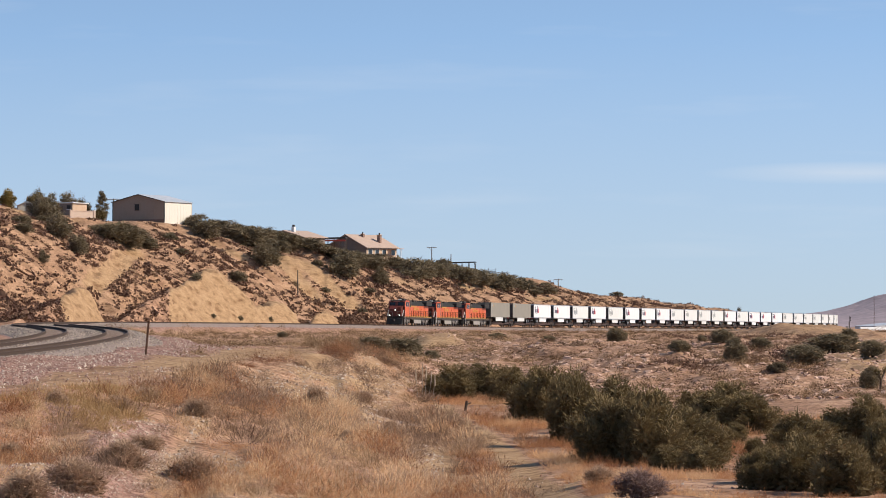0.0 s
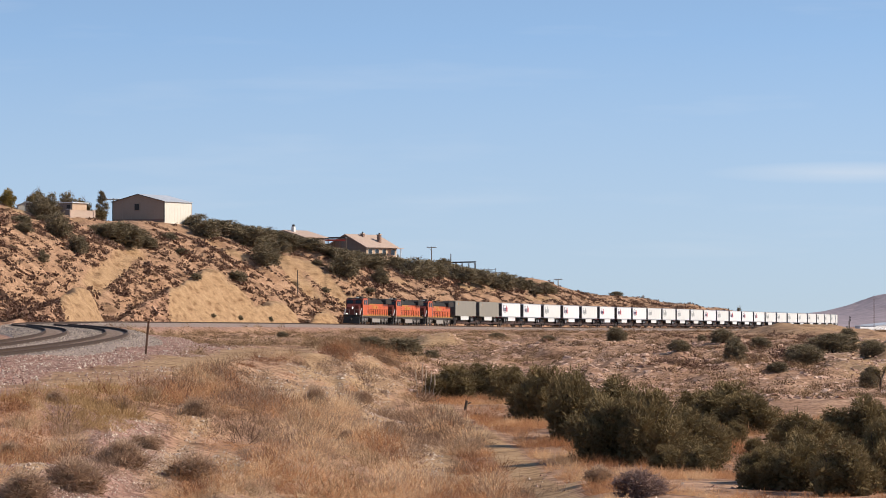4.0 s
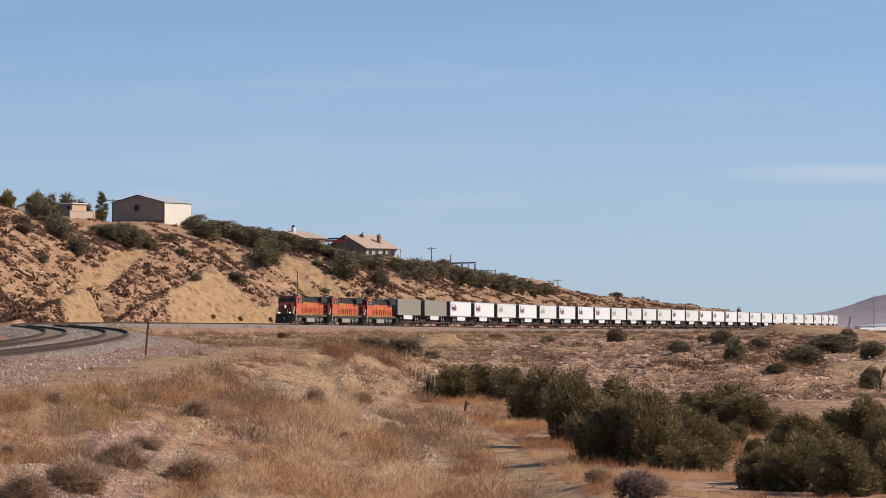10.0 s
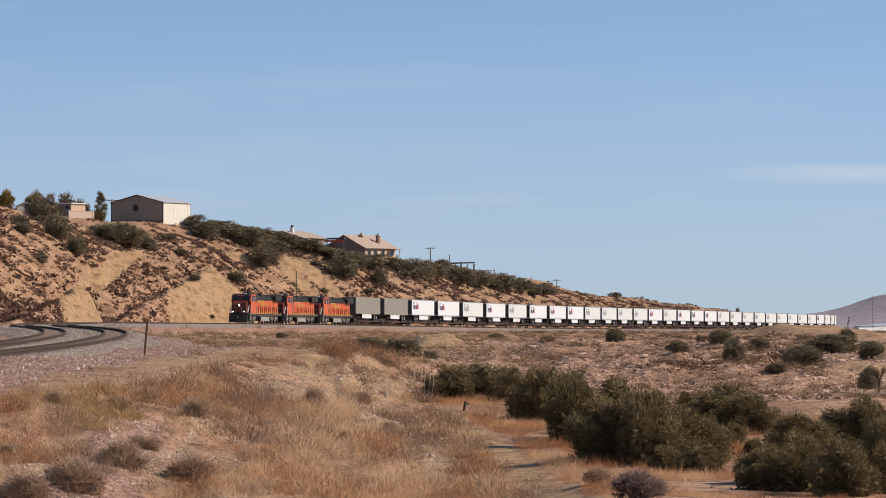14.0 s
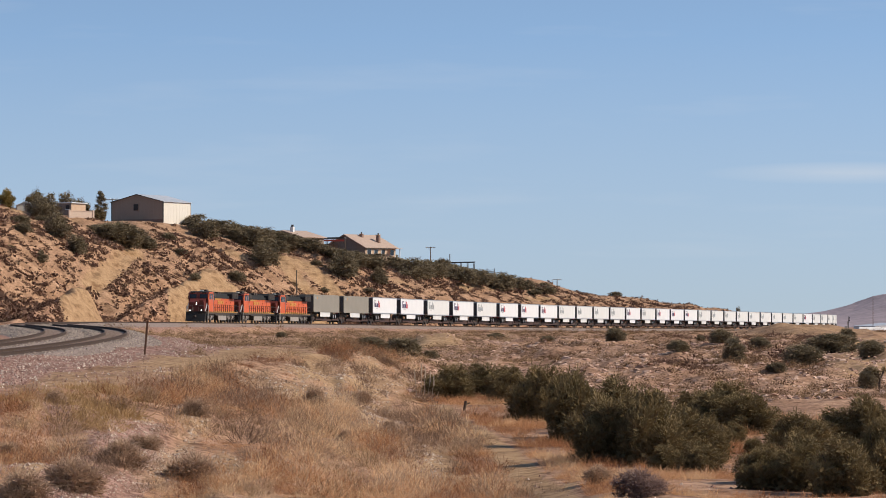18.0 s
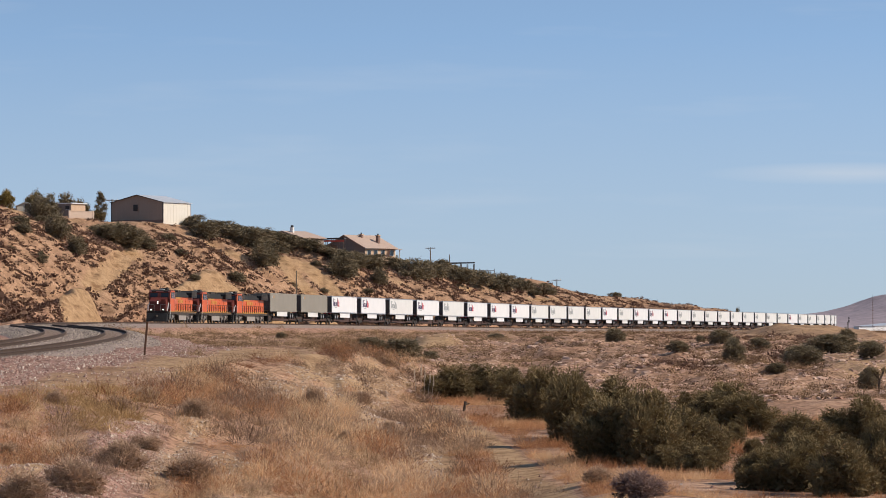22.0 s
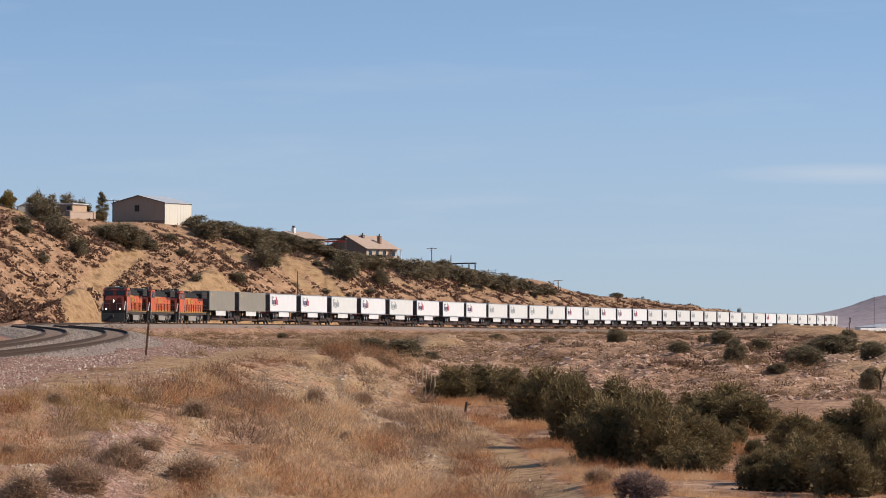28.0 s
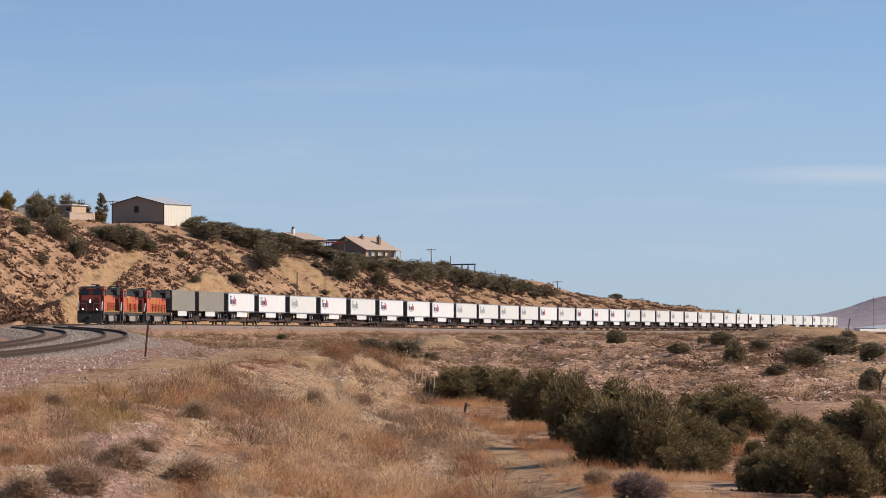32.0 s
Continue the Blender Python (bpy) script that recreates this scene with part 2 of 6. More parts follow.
def beside_line(x, y):
    """Metres along the railway, metres to the camera's side of it, and the rail's height there."""
    s, d, z = np.zeros_like(x), np.zeros_like(x), np.zeros_like(x)
    some = RAIL[::6]
    for i in range(0, len(x), 20000):
        px, py = x[i:i + 20000], y[i:i + 20000]
        k = np.argmin((px[:, None] - some[None, :, 0]) ** 2 + (py[:, None] - some[None, :, 1]) ** 2, 1) * 6
        for _ in range(2):
            ex, ey = px - RAIL[k, 0], py - RAIL[k, 1]
            along = ex * RAIL_T[k, 0] + ey * RAIL_T[k, 1]
            k = np.clip(np.round(k + along).astype(int), 0, len(RAIL) - 1)
        ex, ey = px - RAIL[k, 0], py - RAIL[k, 1]
        s[i:i + 20000] = k
        d[i:i + 20000] = -ex * RAIL_T[k, 1] + ey * RAIL_T[k, 0]
        z[i:i + 20000] = RAIL[k, 2]
    return s, d, z


def trail(x, y, pts, width):
    """1 on a worn trail through the points, 0 beside it."""
    best = np.full_like(x, 1e9)
    for (ax, ay), (bx, by) in zip(pts, pts[1:]):
        t = np.clip(((x - ax) * (bx - ax) + (y - ay) * (by - ay)) / ((bx - ax) ** 2 + (by - ay) ** 2), 0, 1)
        best = np.minimum(best, np.hypot(x - ax - t * (bx - ax), (y - ay - t * (by - ay))))
    return 1 - step((best - width / 2) / (width * 0.32))


WASH_PATH = ([(-0.1, 156), (0.3, 146), (1.0, 129), (1.9, 108)], [(1.9, 108), (2.3, 90), (2.3, 75), (2.2, 58)])
SPUR_AT = [888, 893, 899, 906, 910, 915, 920, 927, 935, 943, 948, 952, 960, 965, 971, 977, 982, 990, 1000, 1010, 1023, 1031, 1036, 1040, 1045, 1050, 1056, 1062, 1070, 1090, 1115]  # along the line
SPUR_UP = [0, 1.8, 2.9, 2.2, 0, 0, 2.4, 4.2, 4.5, 3.2, 5.2, 6.2, 7.4, 9.2, 9.6, 8.8, 7.4, 6.0, 4.6, 2.6, 0.4, 0.8, 3.2, 5.0, 5.7, 5.3, 4.2, 3.3, 2.4, 1.2, 0]
# worn tracks and slips on the hillside, and their width
SCARS = (([(-54.6, 545), (-54.1, 552), (-53.3, 566), (-52.9, 583), (-53.4, 614)], 2.5), ([(-66.5, 632), (-63, 622), (-59.3, 624), (-55.0, 617)], 2.2),
         ([(-31.8, 692), (-29.9, 687), (-27.6, 675), (-25.8, 675)], 4.2), ([(-28.6, 697), (-24.8, 691), (-21.9, 687), (-19.2, 686)], 5.0), ([(-43.0, 664), (-38.6, 662)], 3.0))
FILL_TRACK = [(-12.4, 110), (-11.9, 126), (-11.2, 142), (-10.0, 156), (-9.4, 170), (-8.4, 188)]
# the fill beside the railway: along y, the line of its upper edge and its height
FILL_AT = [40, 60, 93, 119, 143, 152, 165, 185, 210, 260]
FILL_EDGE = [-20, -15, -11.8, -11.2, -10.0, -8.6, -6.8, -5.2, -4.2, -3.0]
FILL_TOP = [-2.5, -2.4, -2.2, -2.05, -1.95, -1.9, -1.75, -1.6, -1.75, -2.2]
SECOND = 4.27  # the second track lies that far behind the first


def ground_at(x, y):
    """Height of the ground, and how bare and how stony it is."""
    x, y = np.asarray(x, float), np.asarray(y, float)
    s, d, zt = beside_line(x, y)
    zt = zt + TILT * y
    far = np.hypot(x, y)
    # the wash and the plain on the camera's side
    floor = np.interp(y, [-50, 0, 20, 40, 62, 90, 150, 230, 330, 450, 600, 800, 1100, 1500, 5000],
                      [-1.7, -1.65, -1.9, -2.5, -3.2, -4.0, -4.0, -3.1, -2.6, -2.3, -2.5, -3.1, -4.2, -4.6, -10])
    # an old fill of rock and earth beside the railway, its face falling into the wash
    floor = floor - 0.6 * np.exp(-((y - 75) / 21) ** 2) * step((4.5 - x) / 4)
    slant = x + 0.055 * (y - 110)
    brow = np.interp(y, FILL_AT, FILL_EDGE) + 0.5 * rough_field(x, y / 4, 5, 93)
    foot = np.clip((x - brow) / np.interp(y, [50, 90, 130, 165, 200, 260], [12.5, 12.5, 10.0, 6.5, 6, 6]), 0, 1)
    held = (1 - foot) ** 1.2 * box_of(y, 52, 235, 30)
    worn = np.clip(4 * foot * (1 - foot), 0, 1) * step((210 - y) / 30)
    floor = floor + (np.interp(y, FILL_AT, FILL_TOP) - floor) * held
    floor = floor + (0.2 * rough_field(slant, y / 9, 1.9, 94) + 0.12 * rough_field(slant, y / 7, 0.8, 96)) * worn
    floor = floor + 1.32 * np.exp(-((x - 47) / np.where(x < 47, 5.5, 10)) ** 4 - ((y - 480) / 45) ** 2)
    floor = floor + 0.7 * np.exp(-((x - 14) / 7) ** 2 - ((y - 230) / 60) ** 2)
    near = 1 - step((y - 60) / 900)
    floor = floor + 1.15 * np.exp(-((x + 0.6) / 2.4) ** 4 - ((y - 346) / 10) ** 2)
    floor = floor + (0.3 * rough_field(x, y / 2.2, 2.0, 87) + 0.15 * rough_field(x, y / 3, 6.5, 88)) * box_of(y, 165, 420, 60) * step((x + 2) / 8)
    floor = floor + 0.22 * rough_field(x, y, 14, 3) + 0.12 * near * rough_field(x, y, 3.2, 5) + 0.36 * rough_field(x * 1.2, y / 2.4, 3.4, 7) * box_of(y, 200, 560, 90)
    floor = np.where(far > 1400, floor - 0.0005 * (far - 1400), floor)
    # railway bank
    bed = zt - 0.72
    bank = bed - np.clip(d - 5.2, 0, None) / 2.2
    g = np.maximum(floor, bank)
    g = np.where((d < 5.2) & (d > -30), bed, g)
    # hill behind the railway
    h = -d - SECOND - 3.0
    ridge = np.interp(y, [380, 590, 634, 681, 720, 744, 790, 823, 864, 912, 955, 975, 1079, 1187, 1300, 1500],
                      [20, 19.4, 18.4, 18.3, 17.9, 17.2, 15.5, 14.0, 12.3, 11.3, 10.4, 8.5, 6.7, 3.9, 2.0, -3.0])
    t = np.clip(h / 48, 0, 1)
    rise = (1 - (1 - t) ** 1.5) - 0.16 * np.exp(-((h - 10) / 9) ** 2) * step((720 - y) / 60)
    wild = rough_field(x, y, 24, 11) * 1.3 + rough_field(x, y, 7, 17, 4) * 0.55 + rough_field(s, h * 0.35, 9, 19) * 0.7 * step((h - 8) / 8) * step((46 - h) / 14)
    vein = 1 - np.abs(rough_field(s + 3 * rough_field(x, y, 9, 55), h * 0.3, 12, 53))
    wild = wild - 1.3 * step((vein - 0.72) / 0.25) * step((h - 5) / 7) * step((40 - h) / 12)
    hill = bed + (ridge - bed) * rise + wild * step(h / 14) * (1 - 0.75 * step((h - 40) / 10))
    gully = rough_field(s, h * 0.15, 5.5, 23, 3)
    face = bed + 0.25 + np.clip(h - 1.5, 0, None) * 1.35 + 0.8 * gully * step(h / 3) + 0.3 * rough_field(x, y, 1.6, 29) * step(h / 3)
    hill = np.minimum(hill, face)
    # spurs of bare clay that the railway's cutting has left standing
    q = s + (h - 3) * np.interp(s, [940, 1000, 1050], [3.4, 3.5, 5.0]) + 1.2 * rough_field(x, y, 3, 83)
    spur = np.interp(q, SPUR_AT, SPUR_UP)
    nub = np.minimum(bed + 0.1 + spur * (1 + 0.05 * rough_field(x, y, 4, 81)) + 0.35 * rough_field(s, h, 3.5, 82) * step(spur / 2) - 0.7 * np.clip(rough_field(s, h * 0.12, 4.5, 84), 0, 1) * step(spur / 3), face - 0.25 * np.abs(gully))
    on_spur = (spur > 0.15) * step((nub - hill + 0.3) / 0.5) * (h > 0.5)
    hill = np.where((spur > 0.05) & (h < 26), np.maximum(hill, nub), hill)
    for pts, wide in SCARS:
        hill = hill - (0.4 + 0.35 * rough_field(x, y / 14, 0.9, 44)) * trail(x, y, pts, wide)
    hill = bed + (hill - bed) * step((y - 330) / 95)
    g = np.where(h > 0, np.maximum(hill, bed - 0.2), g)
    # beyond the ridge the land lies flat
    over = step((h - 60) / 200)
    g = np.where(h > 60, g - 0.004 * np.clip(h - 60, 0, None), g)
    g = np.where(y < 330, np.where(h > 0, bed - 0.01 * np.clip(h, 0, 100), g), g)
    # layers
    bare = on_spur * (h < 26) * np.where(q > 1012, (q > 1029) & (q < 1060) & (s < 1064), q < 992)
    bare = np.maximum(bare, (0.25 + 0.15 * step(rough_field(x, y, 18, 31) * 1.6 - 0.6)) * step((h - 4) / 6))
    for pts, wide in SCARS + (([(-44.3, 584), (-41.8, 575)], 2.2), ([(-11.2, 743), (-7.7, 749)], 2.2), ([(4.6, 800), (11.6, 845)], 2.4), ([(20.6, 852), (28.6, 889)], 2.4), ([(-72, 588), (-66, 600)], 2.0)):
        bare = np.maximum(bare, trail(x + 0.25 * rough_field(x, y, 4, 43), y, pts, wide))
    for pts in WASH_PATH:
        bare = np.maximum(bare, trail(x + 0.2 * rough_field(x, y / 6, 1.5, 46), y, pts, 0.7))
    bare = np.maximum(bare, 0.85 * step((rough_field(slant, y / 14, 1.5, 98) - np.where((y > 122) | (x < -4.5), 0.42, 0.7)) / 0.2) * worn * step((held - 0.1) / 0.2) * (y < 185))
    bare = np.maximum(bare, 0.9 * box_of(foot, 0.18, 0.72, 0.25) * box_of(y, 132, 184, 12) * step(0.85 + 0.9 * rough_field(slant, y / 9, 1.1, 99)))
    bare = np.maximum(bare, trail(x + 0.9 * rough_field(x, y / 9, 1.2, 47), y, [(-6.0, 172), (-5.0, 154), (-3.6, 144), (-2.0, 123), (-0.7, 106), (0.4, 92)], 1.3) * step(0.9 + 0.8 * rough_field(x, y / 10, 1.0, 100)))
    bare = np.maximum(bare, trail(x + 0.5 * rough_field(x, y / 9, 1.2, 57), y, [(-3.9, 164), (-3.2, 154), (-2.5, 143), (-1.7, 129), (-1.2, 122)], 1.7) * step(1.0 + 0.8 * rough_field(x, y / 8, 0.9, 58)))
    bare = np.maximum(bare, trail(x + 0.5 * rough_field(x, y / 6, 1.2, 48), y, [(-8.7, 97), (-6.7, 79), (-6.0, 74)], 0.95))
    bare = np.maximum(bare, trail(x + 0.3 * rough_field(x, y / 6, 1.2, 49), y, [(-8.2, 70), (-7.0, 64), (-6.3, 59)], 0.7))
    bare = np.maximum(bare, 0.9 * trail(x + 0.4 * rough_field(x, y / 6, 2, 50), y, FILL_TRACK, 3.0))
    bare = np.maximum(bare, trail(x, y, [(-1.4, 322), (-0.8, 335), (-0.2, 350)], 3.6))
    bare = np.maximum(bare, 0.85 * np.exp(-((x - 48) / 11) ** 2 - ((y - 470) / 70) ** 2))
    bare = np.maximum(bare, 0.9 * step((x - 22.5 - (y - 220) * 0.1) / 4) * box_of(y, 200, 390, 50))
    bare = np.maximum(bare, 0.45 * step(rough_field(x, y, 7, 37) - 0.05) * (h < 0) * (y > 205))
    stony = step((d + 8.6) / 1.2) * (1 - step((d - np.interp(y, [215, 270], [8, 4.4]) - 1.8 * step((215 - y) / 40) - 8.0 * step((160 - y) / 45) + rough_field(x, y, 4, 45)) / 2.5))
    stony = np.maximum(stony, box_of(x, -13, -5.0, 1) * box_of(y, 54, 97, 5) * step(rough_field(x * 1.3 + 0.07 * y, y / 9, 2.2, 41) * 2.0 + 0.55) * step((-4.9 - x - (y - 60) * 0.055) / 1.2))
    stony = stony * (1 - 0.85 * trail(x + 0.4 * rough_field(x, y / 6, 2, 50), y, FILL_TRACK, 3.0))
    return g - TILT * y, np.clip(bare, 0, 1), np.clip(stony, 0, 1), d, s


def build_ground():
    fine = np.arange(-7.9, 7.9, 0.044)
    side = np.geomspace(8.1, 180, 42)
    turn = np.radians(np.r_[-side[::-1][1:], fine, side[:-1], 180.0])
    far = np.r_[np.geomspace(1, 45, 16)[:-1], np.geomspace(45, 400, 240)[:-1], np.arange(400, 720, 1.5), np.arange(720, 1320, 4.0), np.geomspace(1320, 4900, 26)]
    a, r = np.meshgrid(turn, far)
    x, y = (r * np.sin(a)).ravel(), (r * np.cos(a)).ravel()
    z, bare, stony, _, _ = ground_at(x, y)
    rows, cols = len(far), len(turn)
    i, j = np.meshgrid(np.arange(rows - 1), np.arange(cols), indexing="ij")
    k = (j + 1) % cols
    faces = np.stack([i * cols + j, i * cols + k, (i + 1) * cols + k, (i + 1) * cols + j], -1).reshape(-1, 4)
    me = bpy.data.meshes.new("ground")
    x, y, z, bare, stony = np.r_[x, 0], np.r_[y, 0], np.r_[z, z[:cols].mean()], np.r_[bare, 0], np.r_[stony, 0]
    fan = [[len(x) - 1, (i + 1) % cols, i] for i in range(cols)]
    me.from_pydata(np.stack([x, y, z], 1).tolist(), [], faces.tolist() + fan)
    for name, v in (("bare", bare), ("stony", stony)):
        me.attributes.new(name, "FLOAT", "POINT").data.foreach_set("value", v.astype(np.float32))
    me.polygons.foreach_set("use_smooth", np.ones(len(me.polygons), bool))
    me.materials.append(EARTH)
    return tagged(new("ground", me), "dry tan desert ground with scrub, cut banks and a rocky railway bank", "ground", kind="structure")


ground = build_ground()


def height(x, y):
    return float(ground_at(np.array([x]), np.array([y]))[0][0])


def build_mountain():
    """A bare range far off."""
    nx, ny = 90, 26
    xs, ys = np.linspace(320, 1300, nx), np.linspace(3500, 4500, ny)
    gx, gy = np.meshgrid(xs, ys)
    top = np.interp(gx, [320, 400, 430, 465, 500, 540, 600, 800, 1000, 1300], [-4, 4, 8, 17, 28, 33, 37, 46, 30, -6])
    z = -9 + (top + 9) * np.clip(1 - np.abs(gy - 4000) / 480, 0, 1) ** 0.8 + 3.2 * rough_field(gx, gy, 60, 51, 4) * np.clip(1 - np.abs(gy - 4000) / 400, 0, 1) - TILT * gy
    i, j = np.meshgrid(np.arange(ny - 1), np.arange(nx - 1), indexing="ij")
    f = np.stack([i * nx + j, i * nx + j + 1, (i + 1) * nx + j + 1, (i + 1) * nx + j], -1).reshape(-1, 4)
    me = bpy.data.meshes.new("mountain")
    me.from_pydata(np.stack([gx, gy, z], -1).reshape(-1, 3).tolist(), [], f.tolist())
    # the haze of distance is mixed into the rock's own colour
    me.materials.append(surface("haze_tinted_rock", (0.2, 0.16, 0.175), (0.34, 0.27, 0.285), 0.012, 0.95))
    return tagged(new("mountain", me), "bare brown mountain range hazy in the distance", "mountain", kind="structure")


build_mountain()

# ---- railway ----


def part(name, bm, material, parent, label=""):
    me = bpy.data.meshes.new(name)
    if isinstance(bm, bpy.types.Mesh):
        me = bm
    else:
        bm.to_mesh(me)
        bm.free()
        me.materials.append(material)
    ob = new(name, me)
    ob.parent = parent
    return tagged(ob, label)


def mesh_of(name, verts, faces, material, smooth=False):
    me = bpy.data.meshes.new(name)
    me.from_pydata(verts if isinstance(verts, list) else verts.tolist(), [], faces if isinstance(faces, list) else faces.tolist())
    me.materials.append(material)
    if smooth:
        me.polygons.foreach_set("use_smooth", np.ones(len(me.polygons), bool))
    me.update()
    return me


def box(sx, sy, sz, x=0, y=0, z=0, bevel=0.0, bm=None, turn=None):
    """A block with its centre at x, y and its foot at z."""
    bm = bm or bmesh.new()
    m = Matrix.Translation((x, y, z + sz / 2)) @ (turn.to_4x4() if turn else Matrix()) @ Matrix.Diagonal((sx, sy, sz, 1))
    r = bmesh.ops.create_cube(bm, size=1, matrix=m)
    if bevel:
        bmesh.ops.bevel(bm, geom=list({e for v in r["verts"] for e in v.link_edges}), offset=bevel, segments=1, affect="EDGES")
    return bm


def drum(radius, length, x=0, y=0, z=0, axis="Y", n=14, bm=None, top=None):
    bm = bm or bmesh.new()
    turn = {"Y": Euler((radians(90), 0, 0)), "X": Euler((0, radians(90), 0)), "Z": Euler((0, 0, 0))}[axis].to_matrix().to_4x4()
    bmesh.ops.create_cone(bm, cap_ends=True, segments=n, radius1=radius, radius2=radius if top is None else top, depth=length, matrix=Matrix.Translation((x, y, z)) @ turn)
    return bm


def shape(points, y0, y1, bm=None):
    """A side view of (x, z) corners, drawn out from y0 to y1."""
    bm = bm or bmesh.new()
    a = [bm.verts.new((x, y0, z)) for x, z in points]
    b = [bm.verts.new((x, y1, z)) for x, z in points]
    bm.faces.new(a)
    bm.faces.new(b[::-1])
    for i in range(len(a)):
        j = (i + 1) % len(a)
        bm.faces.new((a[j], a[i], b[i], b[j]))
    bmesh.ops.recalc_face_normals(bm, faces=bm.faces)
    return bm


def beam(p, q, w, bm=None, n=4):
    """A thin bar from p to q."""
    bm = bm or bmesh.new()
    p, q = Vector(p), Vector(q)
    m = Matrix.Translation((p + q) / 2) @ (q - p).to_track_quat("Z", "Y").to_matrix().to_4x4() @ Matrix.Rotation(radians(45), 4, "Z")
    bmesh.ops.create_cone(bm, cap_ends=True, segments=n, radius1=w * 0.7, radius2=w * 0.7, depth=(q - p).length, matrix=m)
    return bm


def line_offset(off, drop, step_m, s0=5, s1=1470):
    s = np.arange(s0, s1, step_m)
    p = np.stack([np.interp(s, np.arange(len(RAIL)), RAIL[:, i]) for i in range(3)], 1)
    t = np.stack([np.interp(s, np.arange(len(RAIL)), RAIL_T[:, i]) for i in range(2)], 1)
    p[:, 0] += -t[:, 1] * off
    p[:, 1] += t[:, 0] * off
    p[:, 2] += drop
    return p, t


def sweep(name, section, off, material, step_m=3.0):
    """A section of (across, up) corners drawn along the railway."""
    p, t = line_offset(off, 0, step_m)
    n, k = len(p), len(section)
    v = np.zeros((n, k, 3))
    for i, (a, u) in enumerate(section):
        v[:, i, 0], v[:, i, 1], v[:, i, 2] = p[:, 0] - t[:, 1] * a, p[:, 1] + t[:, 0] * a, p[:, 2] + u
    i, j = np.meshgrid(np.arange(n - 1), np.arange(k), indexing="ij")
    jj = (j + 1) % k
    f = np.stack([i * k + j, (i + 1) * k + j, (i + 1) * k + jj, i * k + jj], -1).reshape(-1, 4)
    return mesh_of(name, v.reshape(-1, 3), f, material)


def build_railway():
    bedding = tagged(new("ballast_bed", sweep("ballast_bed", [(3.7, -0.95), (1.75, -0.19), (-1.75, -0.19), (-2.135, -0.3), (-2.52, -0.19), (-6.02, -0.19), (-8.1, -0.95)], 0, BALLAST, 2.0)),
                     "grey crushed-rock bed under two railway tracks", "ballast", kind="structure")
    head = [(0.036, 0), (0.038, -0.04), (0.014, -0.055), (0.014, -0.14), (0.08, -0.165), (0.07, -0.18), (-0.07, -0.18), (-0.07, -0.165), (-0.012, -0.14), (-0.012, -0.05), (-0.036, -0.035), (-0.036, 0)]
    for off, text in ((0, "railway track of dark steel rails on concrete sleepers"), (-SECOND, "second railway track of dark steel rails beside the first")):
        track = tagged(new("railway_track"), text, "railway track", "railway tracks", "structure")
        for side in (-1, 1):
            part("rail", sweep("rail", head, off + side * 0.7525, RAIL_STEEL), None, track)
        p, t = line_offset(off, -0.38, 0.61, 969, 1400)
        one = bpy.data.meshes.new("sleeper")
        bm = box(2.6, 0.25, 0.2, 0, 0, 0, 0.02)
        bm.to_mesh(one)
        bm.free()
        one.materials.append(SLEEPER)
        near = range(len(p) - 290, len(p))
        for i in near:
            ob = part("sleeper", one, None, track)
            ob.matrix_basis = Matrix.Translation(p[i]) @ Matrix.Rotation(math.atan2(t[i, 1], t[i, 0]) + math.pi / 2, 4, "Z")
        unit = np.array([(a, b, c) for c in (0, 0.2) for b in (-0.125, 0.125) for a in (-1.3, 1.3)])
        quad = np.array([(4, 5, 7, 6), (0, 1, 5, 4), (3, 2, 6, 7), (1, 3, 7, 5), (2, 0, 4, 6)])
        p, t = p[:len(p) - 290], t[:len(p) - 290]
        across = np.stack([-t[:, 1], t[:, 0]], 1)
        v = np.zeros((len(p), 8, 3))
        v[:, :, :2] = p[:, None, :2] + unit[None, :, :1] * across[:, None, :] + unit[None, :, 1:2] * t[:, None, :]
        v[:, :, 2] = p[:, None, 2] + unit[None, :, 2]
        f = (quad[None] + 8 * np.arange(len(p))[:, None, None]).reshape(-1, 4)
        tagged(part("far_sleepers", mesh_of("far_sleepers", v.reshape(-1, 3), f, SLEEPER), None, track), kind="stuff")
    return bedding


build_railway()

# ---- train ----


def truck(parent, x, axles, radius, frame_mat, length, height):
    """A bogie with its wheels, under a car."""
    bm = bmesh.new()
    for side in (-1, 1):
        y = side * 1.08
        shape([(x - length / 2, height * 0.75), (x - length / 2 + 0.25, height), (x + length / 2 - 0.25, height), (x + length / 2, height * 0.75),
               (x + length * 0.36, height * 0.62), (x + length * 0.22, height * 0.42), (x - length * 0.22, height * 0.42), (x - length * 0.36, height * 0.62)], y - 0.09, y + 0.09, bm)
        for a in axles:
            box(0.34, 0.16, 0.34, x + a, y + side * 0.1, radius - 0.17, bm=bm)
    box(0.5, 2.0, 0.25, x, 0, height * 0.6, bm=bm)
    t = part("truck", bm, frame_mat, parent)
    for a in axles:
        for side in (-1, 1):
            bm = drum(radius, 0.13, 0, 0, 0, n=18)
            drum(radius + 0.025, 0.03, 0, -side * 0.08, 0, n=18, bm=bm)
            for k in range(4):
                drum(radius * 0.13, 0.15, radius * 0.55 * math.cos(k * math.pi / 2), 0, radius * 0.55 * math.sin(k * math.pi / 2), n=6, bm=bm)
            part("wheel", bm, WHEEL, t).location = (x + a, side * 0.78, radius)
        part("axle", drum(0.09, 1.5, x + a, 0, radius, n=8), GRIME, t)
    for k in range(-1, 2, 2):
        for side in (-1, 1):
            part("spring", drum(0.11, 0.34, x + k * 0.2, side * 1.1, height * 0.62, axis="Z", n=8), GRIME, t)
    return t


